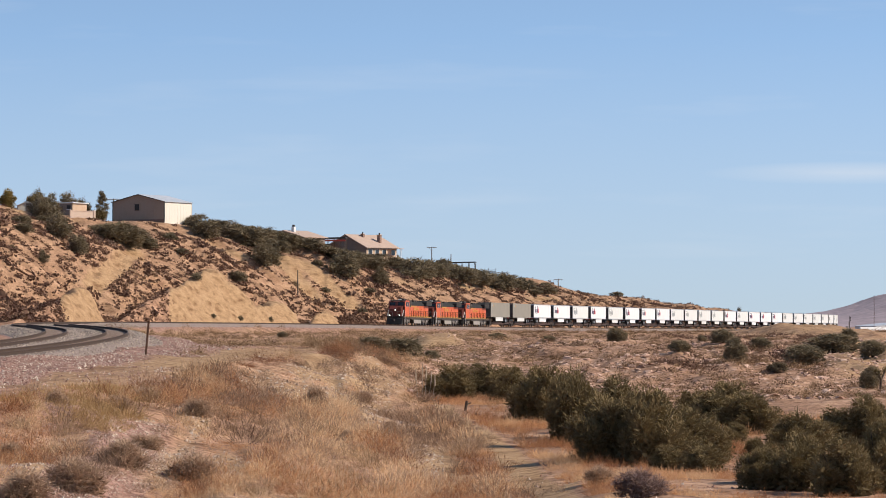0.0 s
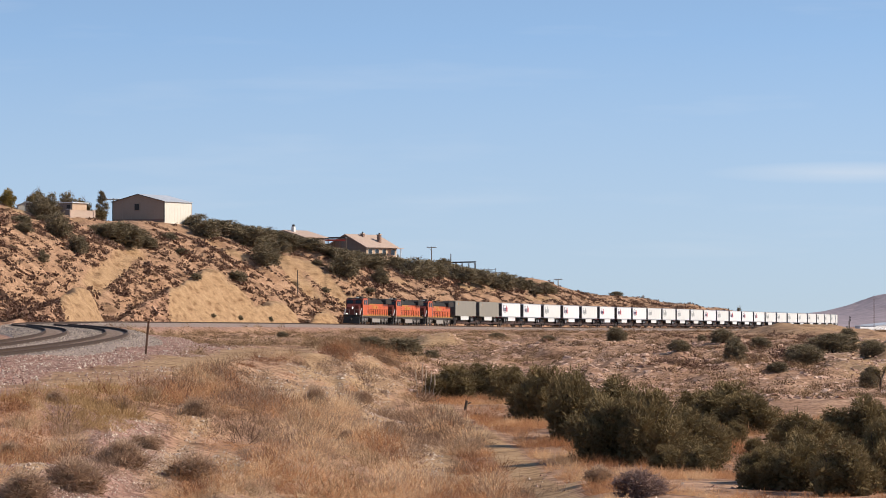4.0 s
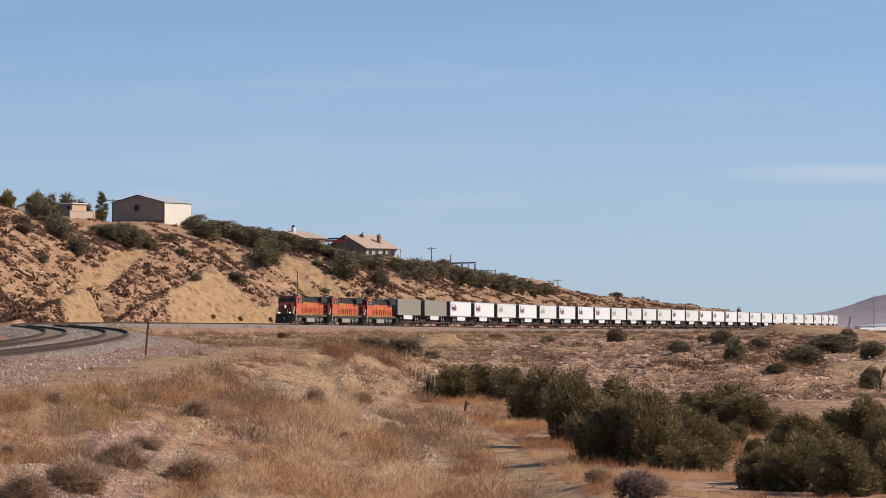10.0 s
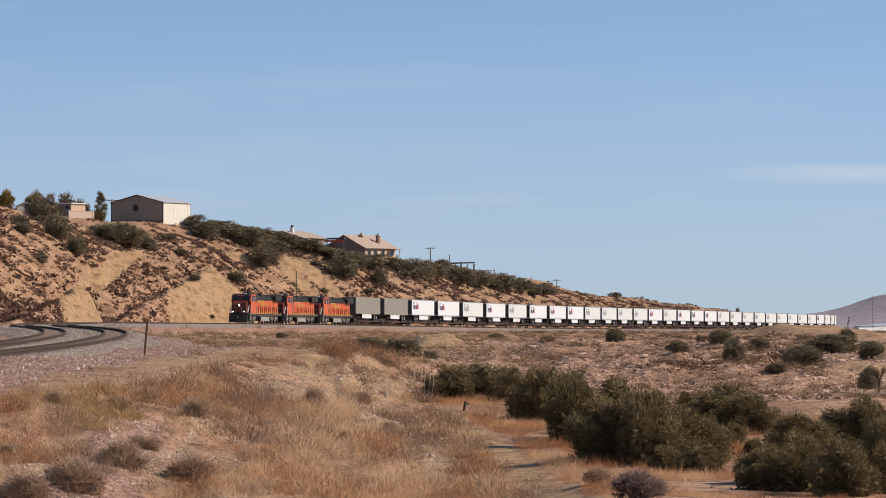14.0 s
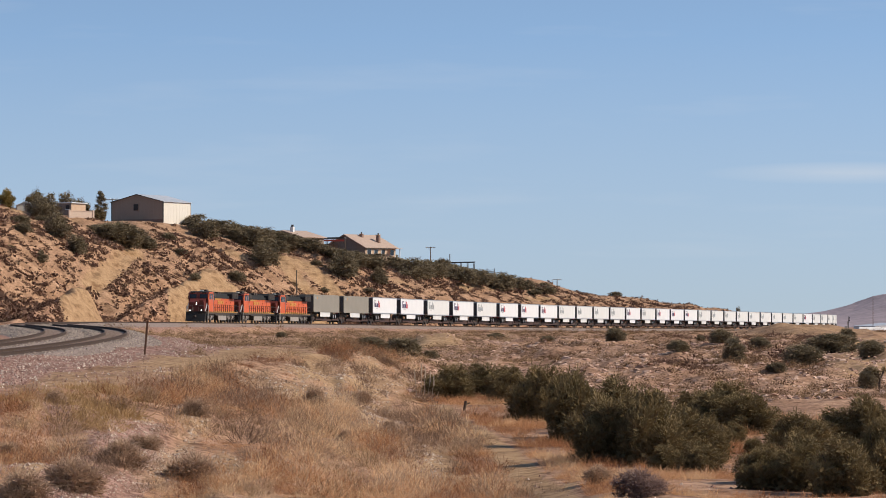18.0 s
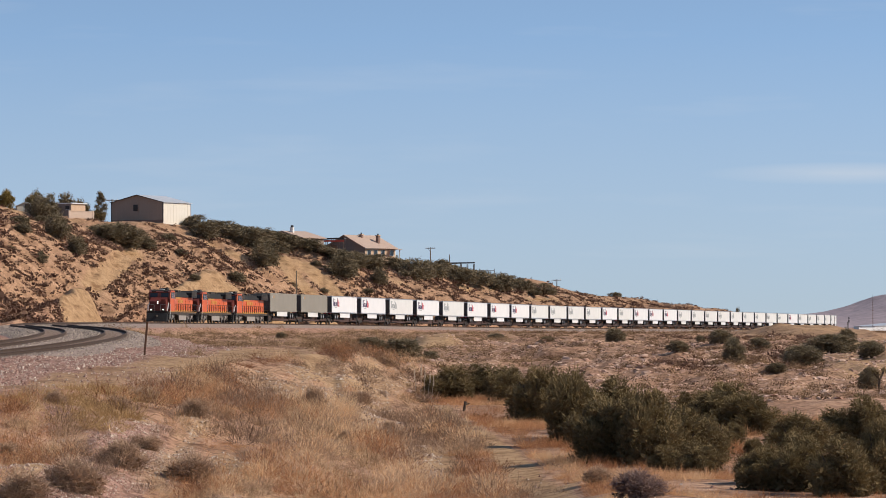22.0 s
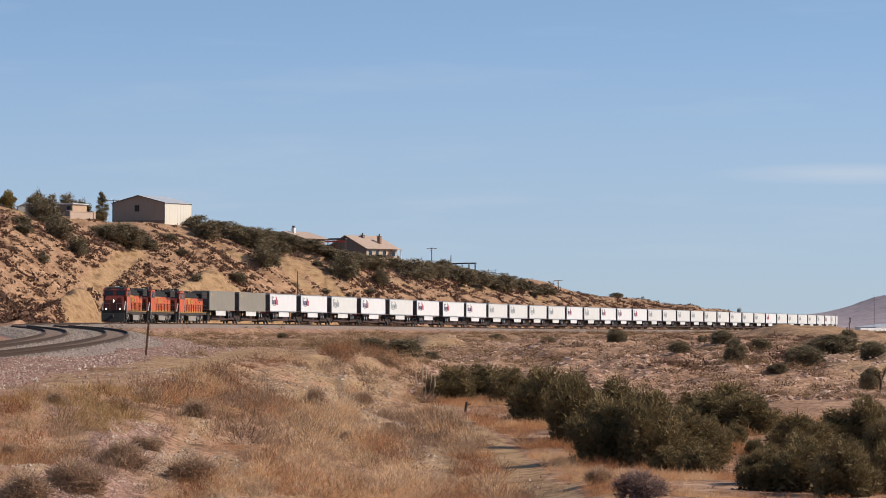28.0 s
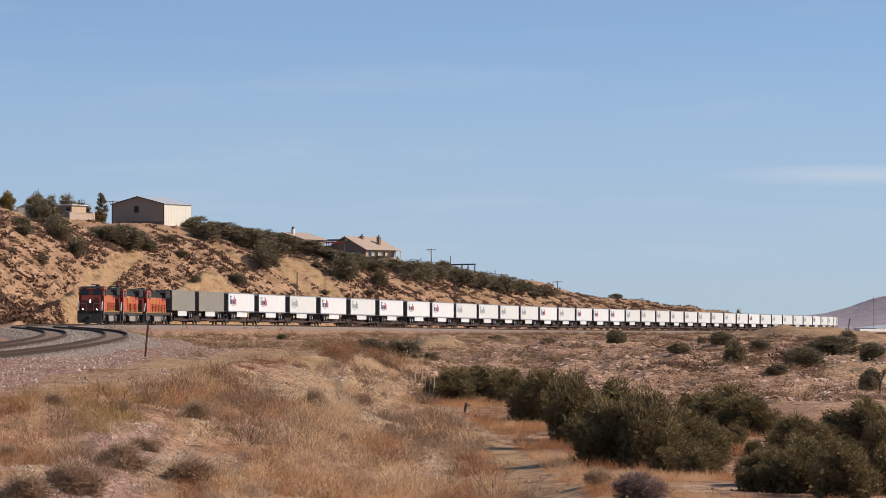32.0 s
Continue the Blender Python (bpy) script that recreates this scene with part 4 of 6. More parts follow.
def hill_house():
    b = new("house")
    w, l, eave, peak = 11.0, 12.0, 2.75, 5.5
    # gable walls darker than the sides: their shade is in the colour
    part("gable_wall", shape(gable(w, l, eave, peak), 0, 0.2), GREY_WALL, b, "shaded grey gable wall")
    part("back_wall", shape(gable(w, l, eave, peak), l - 0.2, l), GREY_WALL, b)
    for side in (-1, 1):
        part("side_wall", box(0.2, l - 0.4, eave + 0.9, side * (w / 2 - 0.1), l / 2, -0.9), STUCCO, b, "pale side wall")
        part("roof_slope", roof_sheet(w, l, eave, peak, 0.5, 0.16, side), SHINGLE, b, "faded pink shingle roof")
        part("gutter", box(0.12, l + 1, 0.12, side * (w / 2 + 0.5), l / 2, eave - 0.3), DARK_ROOF, b)
    for i, y in enumerate((1.6, 4.2, 7.0, 10.5)):
        win = part("window", box(0.08, 1.3, 1.2, w / 2 + 0.02, y, 1.0), GLASS_DARK, b)
        part("window_sill", box(0.14, 1.5, 0.08, w / 2 + 0.05, y, 0.94), OFFWHITE, win)
        for dy in (-0.7, 0.7):
            part("window_frame", box(0.1, 0.08, 1.3, w / 2 + 0.04, y + dy, 0.95), OFFWHITE, win)
    for x, y, h, wd in ((1.0, 5.0, 5.7, 0.7), (3.5, 8.0, 5.5, 0.75)):
        ch = part("chimney", box(wd, wd, h - 2.5, x, y, 2.5, 0.03), BRICK, b, "brown brick chimney")
        part("chimney_cap", box(wd + 0.2, wd + 0.2, 0.15, x, y, h), STUCCO, ch)
        part("flue", drum(0.16, 0.4, x, y, h + 0.3, axis="Z", n=8), GRIME, ch)
    for y in (9.6, 11.4):
        part("porch_post", box(0.14, 0.14, 2.4, w / 2 + 1.6, y, 0), OFFWHITE, b)
    part("porch_roof", box(2.2, 2.6, 0.12, w / 2 + 1.0, 10.5, 2.4), SHINGLE, b)
    return tagged(b, "low house with a faded pink shingle roof and two chimneys", "house")


def far_house():
    b = new("house")
    part("wall", shape(gable(10, 9, 2.5, 3.9), 0, 9), GREY_WALL, b)
    for side in (-1, 1):
        part("roof_slope", roof_sheet(10, 9, 2.5, 3.9, 0.5, 0.15, side), SHINGLE, b, "pale faded roof")
    ch = part("chimney", box(0.7, 0.7, 2.3, 1.2, 2.0, 2.5, 0.03), OFFWHITE, b, "white chimney")
    part("chimney_cap", drum(0.3, 0.5, 1.2, 2.0, 5.0, axis="Z", n=8), GRIME, ch)
    return tagged(b, "house with a pale roof and a chimney half hidden by bushes", "house")


def block_house():
    b = new("block_house")
    part("wall", box(3.1, 4.6, 2.35, 0, 2.3, 0), STUCCO, b, "pale pink stucco wall")
    # a grey sheet over the stucco paints the shade of this end
    part("end_wall", box(3.0, 0.1, 2.3, 0, -0.04, 0), GREY_WALL, b, "end wall in grey that stands for its shade")
    part("roof", box(3.5, 5.1, 0.16, 0.1, 2.3, 2.35, 0.02), OFFWHITE, b, "white roof edge")
    win = part("window", box(0.8, 0.08, 0.7, 0.8, -0.1, 1.3), DUSTY_GLASS, b)
    part("window_frame", box(1.0, 0.06, 0.08, 0.8, -0.12, 1.22), OFFWHITE, win)
    part("door", box(0.8, 0.08, 1.9, -0.8, -0.1, 0), TIMBER, b)
    return tagged(b, "small pink stucco building with a flat white roof", "building")


def garden_wall():
    b = new("garden_wall")
    part("wall", box(4.8, 0.2, 1.25, 0, 0, 0, 0.02), PINK_WALL, b)
    part("coping", box(4.9, 0.3, 0.08, 0, 0, 1.25), PINK_WALL, b)
    for x in (-2.3, 2.3):
        part("pillar", box(0.35, 0.35, 1.45, x, 0, 0, 0.02), PINK_WALL, b)
    return tagged(b, "low pale pink garden wall", "wall")


def open_shed(w, l, h, roof_mat, fascia, label, name="open_shed", posts=5):
    b = new(name)
    part("roof", shape([(-w / 2, h), (-w / 2, h + 0.3), (w / 2, h + 0.42), (w / 2, h + 0.14)], -l / 2, l / 2), roof_mat, b)
    if fascia:
        part("fascia", box(w, 0.08, 0.4, 0, -l / 2 - 0.05, h - 0.55), fascia, b, "red painted beam")
    for i in range(posts):
        for y in (-l / 2 + 0.2, l / 2 - 0.2):
            part("post", box(0.15, 0.15, h, -w / 2 + 0.2 + i * (w - 0.4) / (posts - 1), y, 0), TIMBER, b)
    part("back_panel", box(w * 0.6, 0.08, h * 0.6, -w * 0.15, l / 2 - 0.1, 0), GREY_WALL, b)
    return tagged(b, label, "shed")


def utility_pole(h, arms, label):
    b = new("utility_pole")
    part("pole", drum(0.15, h, 0, 0, h / 2, axis="Z", n=8, top=0.1), TIMBER, b)
    for k in range(arms):
        z = h - 0.3 - 0.9 * k
        arm = part("crossarm", box(2.4, 0.14, 0.14, 0, 0.1, z), TIMBER, b)
        for x in (-1.05, -0.4, 0.4, 1.05):
            part("insulator", drum(0.06, 0.2, x, 0.1, z + 0.24, axis="Z", n=8), OFFWHITE, arm)
        part("brace", beam((-0.7, 0.05, z), (0, 0.05, z - 0.7), 0.04), RUST, b)
    return tagged(b, label, "utility pole", "utility poles")


def rail_fence(w, n):
    b = new("rail_fence")
    for i in range(n):
        part("post", box(0.12, 0.12, 1.5 if i % 2 else 1.9, -w / 2 + i * w / (n - 1), 0, 0), TIMBER, b)
    for z in (0.5, 1.0, 1.4):
        part("rail", box(w, 0.06, 0.1, 0, -0.08, z), TIMBER, b)
    return tagged(b, "weathered timber rail fence on the ridge", "fence")


set_down(metal_garage(), -58.3, 674.5, -25, -0.05)
set_down(block_house(), -68.2, 636.5, -28)
set_down(garden_wall(), -64.9, 634.6, 30, 0.05)
set_down(hill_house(), -21.9, 793, -34, z=13.45)
set_down(far_house(), -34.9, 772, -30, z=15.45)
set_down(open_shed(5.6, 4.0, 2.7, DARK_ROOF, RED_PAINT, "low open shed with a dark roof and red beam"), -24.4, 785, -4)
set_down(open_shed(6.7, 4.0, 2.1, DARK_ROOF, None, "open pergola with a dark flat roof on posts", "pergola"), 4.6, 866, -4, z=11.6)
set_down(rail_fence(5.8, 7), 10.6, 912, -8)
set_down(rail_fence(4.0, 4), 14.5, 914, -8)
set_down(utility_pole(4.9, 1, "weathered timber utility pole with a crossarm"), -2.9, 864, 6, 0.2)
set_down(utility_pole(3.7, 0, "short timber pole beside the pergola"), 1.8, 865, 0, 0.2)
set_down(utility_pole(3.6, 1, "utility pole top showing over the ridge"), 30.8, 949, 10, 0.3)
set_down(utility_pole(4.9, 0, "thin bare timber pole on the hillside"), -27.3, 661, 0, 0.2)
set_down(utility_pole(5.2, 1, "utility pole behind the garage"), -63.6, 680, 12, 0.2)


def fence_post():
    b = new("fence_post")
    part("post", shape([(-0.03, 0), (-0.03, 1.5), (0.03, 1.5), (0.03, 0)], -0.03, 0.03), RUST, b)
    part("flange", box(0.09, 0.012, 1.5, 0, 0.03, 0), RUST, b)
    part("cap", box(0.1, 0.1, 0.03, 0, 0, 1.5), RUST, b)
    b.matrix_basis = Matrix.Translation((-12.95, 153.5, height(-12.95, 153.5) - 0.06)) @ Matrix.Rotation(radians(5), 4, "Y")
    return tagged(b, "thin rusty steel post leaning beside the railway bank", "post")


fence_post()


def signal_mast():
    b = new("railway_signal")
    part("mast", drum(0.06, 4.2, 0, 0, 2.1, axis="Z", n=8), GRIME, b)
    for z in (2.7, 3.5):
        hd = part("signal_head", box(0.3, 0.16, 0.5, 0.22, -0.1, z, 0.03), GRIME, b)
        part("hood", drum(0.09, 0.2, 0.22, -0.25, z + 0.28, n=10), BLACK, hd)
    part("ladder", box(0.3, 0.04, 2.6, -0.2, 0, 0), SILVER, b)
    part("platform", box(0.7, 0.5, 0.05, 0, 0, 2.4), GRIME, b)
    part("case", box(0.7, 0.5, 1.1, -0.9, 0, 0, 0.02), SILVER, b)
    return tagged(b, "thin dark railway signal mast beside the line", "signal")


set_down(signal_mast(), 129.9, 1130, 8, 0.1, z=-3.4)


def radio_mast(h):
    b = new("radio_mast")
    for x, y in ((-0.22, -0.13), (0.22, -0.13), (0, 0.25)):
        part("leg", beam((x, y, 0), (x * 0.6, y * 0.6, h), 0.05), RUST, b)
    for k in range(12):
        z, f = h * (k + 0.5) / 12, 1 - 0.4 * (k + 0.5) / 12
        part("brace", beam((-0.22 * f, -0.13 * f, z), (0.22 * f, -0.13 * f, z + h / 24), 0.04), RUST, b)
    part("antenna", drum(0.04, 2.0, 0, 0, h + 1.0, axis="Z", n=6), GRIME, b)
    return tagged(b, "tall thin rusty steel radio mast in the valley", "mast")


set_down(radio_mast(14.0), 195, 1600, 20, 0.2)


def white_store():
    b = new("warehouse")
    part("wall", box(40, 14, 3.2, 0, 7, 0), WHITE, b, "long white wall")
    part("roof", shape([(-20.3, 3.2), (0, 4.6), (20.3, 3.2)], -0.3, 14.3), ROOF_METAL, b)
    for i in range(8):
        part("door", box(2.6, 0.1, 2.2, -17 + i * 4.8, -0.03, 0), SILVER, b)
    return tagged(b, "long white warehouse in the valley beyond the line", "warehouse")


set_down(white_store(), 222, 1700, 40, 1.6)


def white_wall():
    b = new("boundary_wall")
    for i in range(9):
        part("panel", box(3.9, 0.16, 1.45, i * 4.0 - 16, 0, 0), WHITE, b)
        part("pillar", box(0.3, 0.3, 1.6, i * 4.0 - 18, 0, 0), WHITE, b)
    return tagged(b, "white boundary wall in front of the warehouse", "wall")


set_down(white_wall(), 172, 1352, 40, 0.2)


def small_store(w, l, h, label):
    b = new("shed")
    part("wall", shape(gable(w, l, h, h + 0.6), 0, l), PALE_METAL, b)
    for side in (-1, 1):
        part("roof_slope", roof_sheet(w, l, h, h + 0.6, 0.2, 0.08, side), OFFWHITE, b)
    part("door", box(0.9, 0.06, 1.8, 0.3, -0.02, 0), GREY_WALL, b)
    return tagged(b, label, "shed")


set_down(small_store(3.0, 4.0, 1.5, "small pale shed among trees on the hilltop"), -70.3, 596, 10)

# where the bushes grow: x, y, width, height
WASH_BUSHES_A = [(4.3, 112, 2.3, 2.6), (3.7, 140, 2.9, 2.5), (3.2, 164, 2.1, 1.8), (4.6, 99, 2.2, 2.4), (5.7, 98, 2.2, 2.2), (6.8, 100, 2.2, 2), (7.8, 102, 1.6, 1.8),
    (5.1, 147, 3.3, 2.2), (5.8, 122, 2.9, 2), (6.9, 115, 2.6, 1.7), (0.4, 168, 2.7, 2), (1.8, 173, 2.8, 2), (2.8, 171, 2.2, 1.8), (-0.3, 169, 1.4, 1.5),
    (9.4, 123, 2.6, 1.75), (10.5, 121, 2.5, 1.5), (10.0, 127, 2.6, 1.65), (10.2, 145, 1.6, 1.2), (10.7, 106, 1.9, 1.5), (12.6, 114, 2.2, 1.6), (13.8, 114, 2.4, 1.7), (6.6, 72,
    1.3, 0.99), (6.9, 68, 1.4, 1.3)]
WASH_BUSHES_B = [(7.5, 66, 1.5, 1.4), (8.4, 68, 1.6, 1.6), (5.8, 109, 2.1, 1.9), (4.9, 119, 2.3, 2.1), (9.1, 103, 0.82, 0.66), (6.1, 68, 1.1, 0.91), (6.4, 88, 1.3,
    0.93), (9.3, 114, 1.1, 0.91), (5.9, 93, 1.3, 0.89)]
WASH_BUSHES = WASH_BUSHES_A + WASH_BUSHES_B
HILL_BUSHES_A = [(-55.5, 610, 9.4, 4.1), (-54.3, 621, 6.7, 3.3), (-60.4, 620, 6.7, 2), (-67.4, 562, 4.8, 1.5), (-66.1, 580, 3.8, 1.1), (-61.8, 567, 5.7, 4.2), (-57.9,
    560, 4.5, 3.5), (-57.8, 608, 5.8, 3), (-54.6, 611, 5.9, 3.2), (-52.3, 622, 5.3, 2.2), (-60.7, 536, 2.1, 2.4), (-66.9, 594, 6.8, 5), (-65.5, 550, 3.7,
    1.4), (-65.2, 532, 2.6, 1.1), (-33.7, 663, 7.4, 5.4), (-36.8, 632, 4.4, 2), (-12.9, 718, 4.1, 3.8), (-19.4, 697, 8.3, 5.4), (-12.4, 823, 4.7, 2),
    (-40.6, 578, 2.4, 1.2), (-49.5, 639, 2.9, 1.6), (-46.6, 628, 3.1, 1.1)]
HILL_BUSHES_B = [(-37.2, 571, 1.3, 0.8), (-33.6, 584, 1.1, 0.82), (-29.4, 601, 0.92, 0.85), (-14.9, 697, 4, 1.2), (-15.7, 682, 2.6, 0.96), (-28.5, 674, 2.1, 1.4),
    (-22.7, 680, 2.6, 1.2), (22.5, 872, 5, 1.5), (52.9, 1081, 5.4, 1.5)]
HILL_BUSHES = HILL_BUSHES_A + HILL_BUSHES_B
RIDGE_BUSHES_A = [(-46.6, 672, 6.2, 3), (-41.1, 695, 7.7, 3.5), (-37.3, 709, 9.1, 3.3), (-33.7, 717, 6.6, 2.3), (-31.4, 716, 6.6, 3.4), (-29.3, 721, 6.6, 1.9), (-25.7, 717, 7.9, 2.3), (-22.9, 718, 6.6, 2.2),
                  (-19.4, 718, 7.9, 3.3), (-18.2, 717, 6.6, 3.7), (-14.3, 751, 6.9, 3.2), (-8.6, 780, 7.2, 3.1), (-4.3, 782, 7.2, 4), (0.8, 849, 7.8, 3.2), (7.7, 856, 7.9, 3.5), (11.8, 856, 7.9, 3.5),
                  (-48.3, 679, 4.2, 3), (-44.8, 668, 7.4, 4), (-44.1, 718, 7.9, 2.1), (-38.2, 693, 10, 4.3), (-41.4, 721, 9.3, 1.8), (-32.6, 717, 7.9, 2.2)]
RIDGE_BUSHES_B = [(-36.2, 720, 7.9, 1.7), (-28, 718, 7.9, 2.3), (-25.1, 752, 6.9, 1.3), (-17.3, 750, 8.3, 2.9), (-16.3, 790, 7.3, 1.2), (-6, 771, 9.4, 5.6), (-10.6, 787, 7.2, 2.1), (-1.8, 796, 7.3, 4.1),
                  (-10.5, 828, 4.6, 1.2), (0, 856, 5.4, 3.2), (4, 805, 8.9, 4.2), (8.7, 824, 9.1, 4), (14.2, 854, 9.4, 4.7), (19.8, 876, 8.1, 3.6), (25.7, 887, 7.2, 2.7), (-21.1, 718, 7.9, 2.8),
                  (-33.7, 693, 7.6, 3.6), (-31.3, 740, 6.8, 1.2), (-46.4, 718, 6.6, 2.4), (-25, 698, 2.6, 1.4), (2.1, 811, 7.5, 3.1), (-3.7, 801, 5.9, 2.8)]
RIDGE_BUSHES_C = [(6.3, 860, 6.3, 2.7), (17.1, 885, 8.1, 2.4)]
RIDGE_BUSHES = RIDGE_BUSHES_A + RIDGE_BUSHES_B + RIDGE_BUSHES_C
HILLTOP_TREES = [(-63.4, 650, 3.4, 2.8), (-69.0, 650, 5.0, 5.6), (-66.8, 652, 4.6, 5.0), (87.5, 1048, 2.8, 7.0), (-69.9, 602, 3.9, 4), (-66.9, 590, 3.8, 4.2), (-69.0, 604, 2.9, 4.4)]
PLAIN_BUSHES = [(16.2, 331, 2.4, 1.6), (16.7, 202, 1.8, 1.6), (24.8, 314, 2.2, 1.5), (26.8, 298, 2, 1), (23.3, 228, 2.8, 1.5), (31.9, 290, 4.8, 1.5), (32.7, 269, 2.8,
    1.3), (21.8, 181, 1.3, 1.2), (14.0, 211, 1.7, 0.81), (18.5, 196, 1.3, 0.63), (-2.5, 210, 3.4, 1.3), (-4.1, 207, 2, 0.73), (25.6, 350, 1.1, 0.67),
    (6.8, 443, 2.8, 0.71), (10.4, 348, 1.7, 0.67), (-19.3, 424, 1.6, 0.68), (-0.9, 241, 1.5, 0.77), (43.0, 375, 2.4, 0.96)]
DRY_SHRUBS = [(3.4, 61, 1.1, 0.64), (7.0, 72, 1, 0.5), (-6.9, 76, 1.2, 0.73), (-1.6, 116, 0.96, 0.63), (-7.1, 102, 0.98, 0.66), (-6.7, 64, 1.1, 0.72), (-7.3, 62,
    0.99, 0.6), (-5.4, 76, 1.1, 0.72), (-4.6, 128, 1.2, 0.82), (-3.4, 147, 0.94, 0.57), (-1.8, 120, 0.57, 0.38), (-9.2, 99, 0.95, 0.57), (-10.2, 93, 0.74,
    0.45), (-6.2, 123, 0.99, 0.91), (-2.9, 105, 0.5, 0.34), (-9.2, 108, 1, 0.69), (0.8, 110, 1.1, 0.53), (3.3, 75, 0.72, 0.43), (-9.3, 76, 0.73, 0.41),
    (-7.2, 86, 0.83, 0.41)]
# ---- plants and stones ----


def plant_material(name, low, high, rough=0.85, spec=0.15, through=0.0, vary=0.3):
    """Leaves or straw: the tone runs from low to high by each plant's own tone layer and a little noise."""
    m = bpy.data.materials.new(name)
    m.use_nodes = True
    n, l = m.node_tree.nodes, m.node_tree.links
    b = n["Principled BSDF"]
    b.inputs["Roughness"].default_value, b.inputs["Specular IOR Level"].default_value = rough, spec
    t = n.new("ShaderNodeAttribute")
    t.attribute_name = "tone"
    geo = n.new("ShaderNodeNewGeometry")
    add = n.new("ShaderNodeMath")
    add.operation = "MULTIPLY_ADD"
    add.inputs[1].default_value = vary
    l.new(geo.outputs["Random Per Island"], add.inputs[0])
    l.new(t.outputs["Fac"], add.inputs[2])
    r = n.new("ShaderNodeValToRGB")
    while len(r.color_ramp.elements) < len(high) + 1:
        r.color_ramp.elements.new(0.5)
    for e, (p, c) in zip(r.color_ramp.elements, [(0.0, low)] + list(high)):
        e.position, e.color = p, (*c, 1)
    l.new(add.outputs[0], r.inputs[0])
    l.new(r.outputs[0], b.inputs["Base Color"])
    if through:
        tr = n.new("ShaderNodeBsdfTranslucent")
        l.new(r.outputs[0], tr.inputs[0])
        mx = n.new("ShaderNodeMixShader")
        mx.inputs[0].default_value = through
        l.new(b.outputs[0], mx.inputs[1])
        l.new(tr.outputs[0], mx.inputs[2])
        l.new(mx.outputs[0], n["Material Output"].inputs[0])
    return m


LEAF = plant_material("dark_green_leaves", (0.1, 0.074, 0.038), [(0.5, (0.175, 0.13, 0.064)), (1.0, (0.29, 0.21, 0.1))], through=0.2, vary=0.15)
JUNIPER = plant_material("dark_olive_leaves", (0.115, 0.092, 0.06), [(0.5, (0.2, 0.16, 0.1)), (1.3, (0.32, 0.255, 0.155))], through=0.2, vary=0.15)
STRAW = plant_material("dry_grass", (0.2, 0.086, 0.044), [(0.3, (0.45, 0.212, 0.1)), (0.65, (0.64, 0.368, 0.186)), (1.15, (0.79, 0.57, 0.35))], through=0.48)
SAGE = plant_material("dry_brush", (0.11, 0.064, 0.036), [(0.4, (0.21, 0.13, 0.073)), (0.75, (0.36, 0.235, 0.13)), (1.2, (0.46, 0.325, 0.19))], through=0.2, vary=0.15)
TWIG = plant_material("grey_twigs", (0.14, 0.086, 0.06), [(0.5, (0.36, 0.235, 0.155)), (1.2, (0.56, 0.4, 0.265))], through=0.3)
BARK = surface("rough_bark", (0.05, 0.035, 0.025), (0.12, 0.085, 0.06), 6, 0.9, bump=0.02)
GREY_ROCK = plant_material("grey_crushed_rock", (0.135, 0.105, 0.088), [(0.5, (0.25, 0.2, 0.165)), (1.2, (0.45, 0.375, 0.305))], 0.95)
CLOD = plant_material("dry_earth_clods", (0.22, 0.122, 0.085), [(0.5, (0.38, 0.235, 0.168)), (1.2, (0.6, 0.42, 0.32))], 0.95)
HILL_BRUSH = plant_material("dry_maroon_brush", (0.062, 0.034, 0.027), [(0.4, (0.12, 0.067, 0.049)), (0.75, (0.21, 0.127, 0.087)), (1.2, (0.29, 0.19, 0.122))], through=0.15, vary=0.1)
RUBBLE = plant_material("broken_pale_rock", (0.15, 0.09, 0.065), [(0.4, (0.28, 0.185, 0.135)), (0.9, (0.38, 0.27, 0.205)), (1.25, (0.55, 0.45, 0.36))], 0.95)
PEBBLE = plant_material("broken_rock", (0.12, 0.056, 0.046), [(0.45, (0.255, 0.134, 0.108)), (0.85, (0.4, 0.272, 0.212)), (1.25, (0.64, 0.545, 0.44))], 0.95)


def blades(name, root, way, length, width, tone, material, bend=0.0, rng=None):
    """One mesh of slender leaves: from each root along its way, widest below the middle."""
    n = len(root)
    rnd = rng.normal(size=(n, 3))
    side = np.cross(way, rnd)
    side /= np.linalg.norm(side, axis=1)[:, None] + 1e-9
    mid = root + way * (length * 0.45)[:, None]
    tip = root + way * length[:, None]
    tip[:, 2] -= bend * length
    w = side * (width / 2)[:, None]
    v = np.stack([root, mid + w, tip, mid - w], 1).reshape(-1, 3)
    me = bpy.data.meshes.new(name)
    me.vertices.add(4 * n)
    me.vertices.foreach_set("co", v.astype(np.float32).ravel())
    me.loops.add(4 * n)
    me.loops.foreach_set("vertex_index", np.arange(4 * n, dtype=np.int32))
    me.polygons.add(n)
    me.polygons.foreach_set("loop_start", np.arange(0, 4 * n, 4, dtype=np.int32))
    me.update(calc_edges=True)
    me.attributes.new("tone", "FLOAT", "POINT").data.foreach_set("value", np.repeat(tone, 4).astype(np.float32))
    me.materials.append(material)
    return me


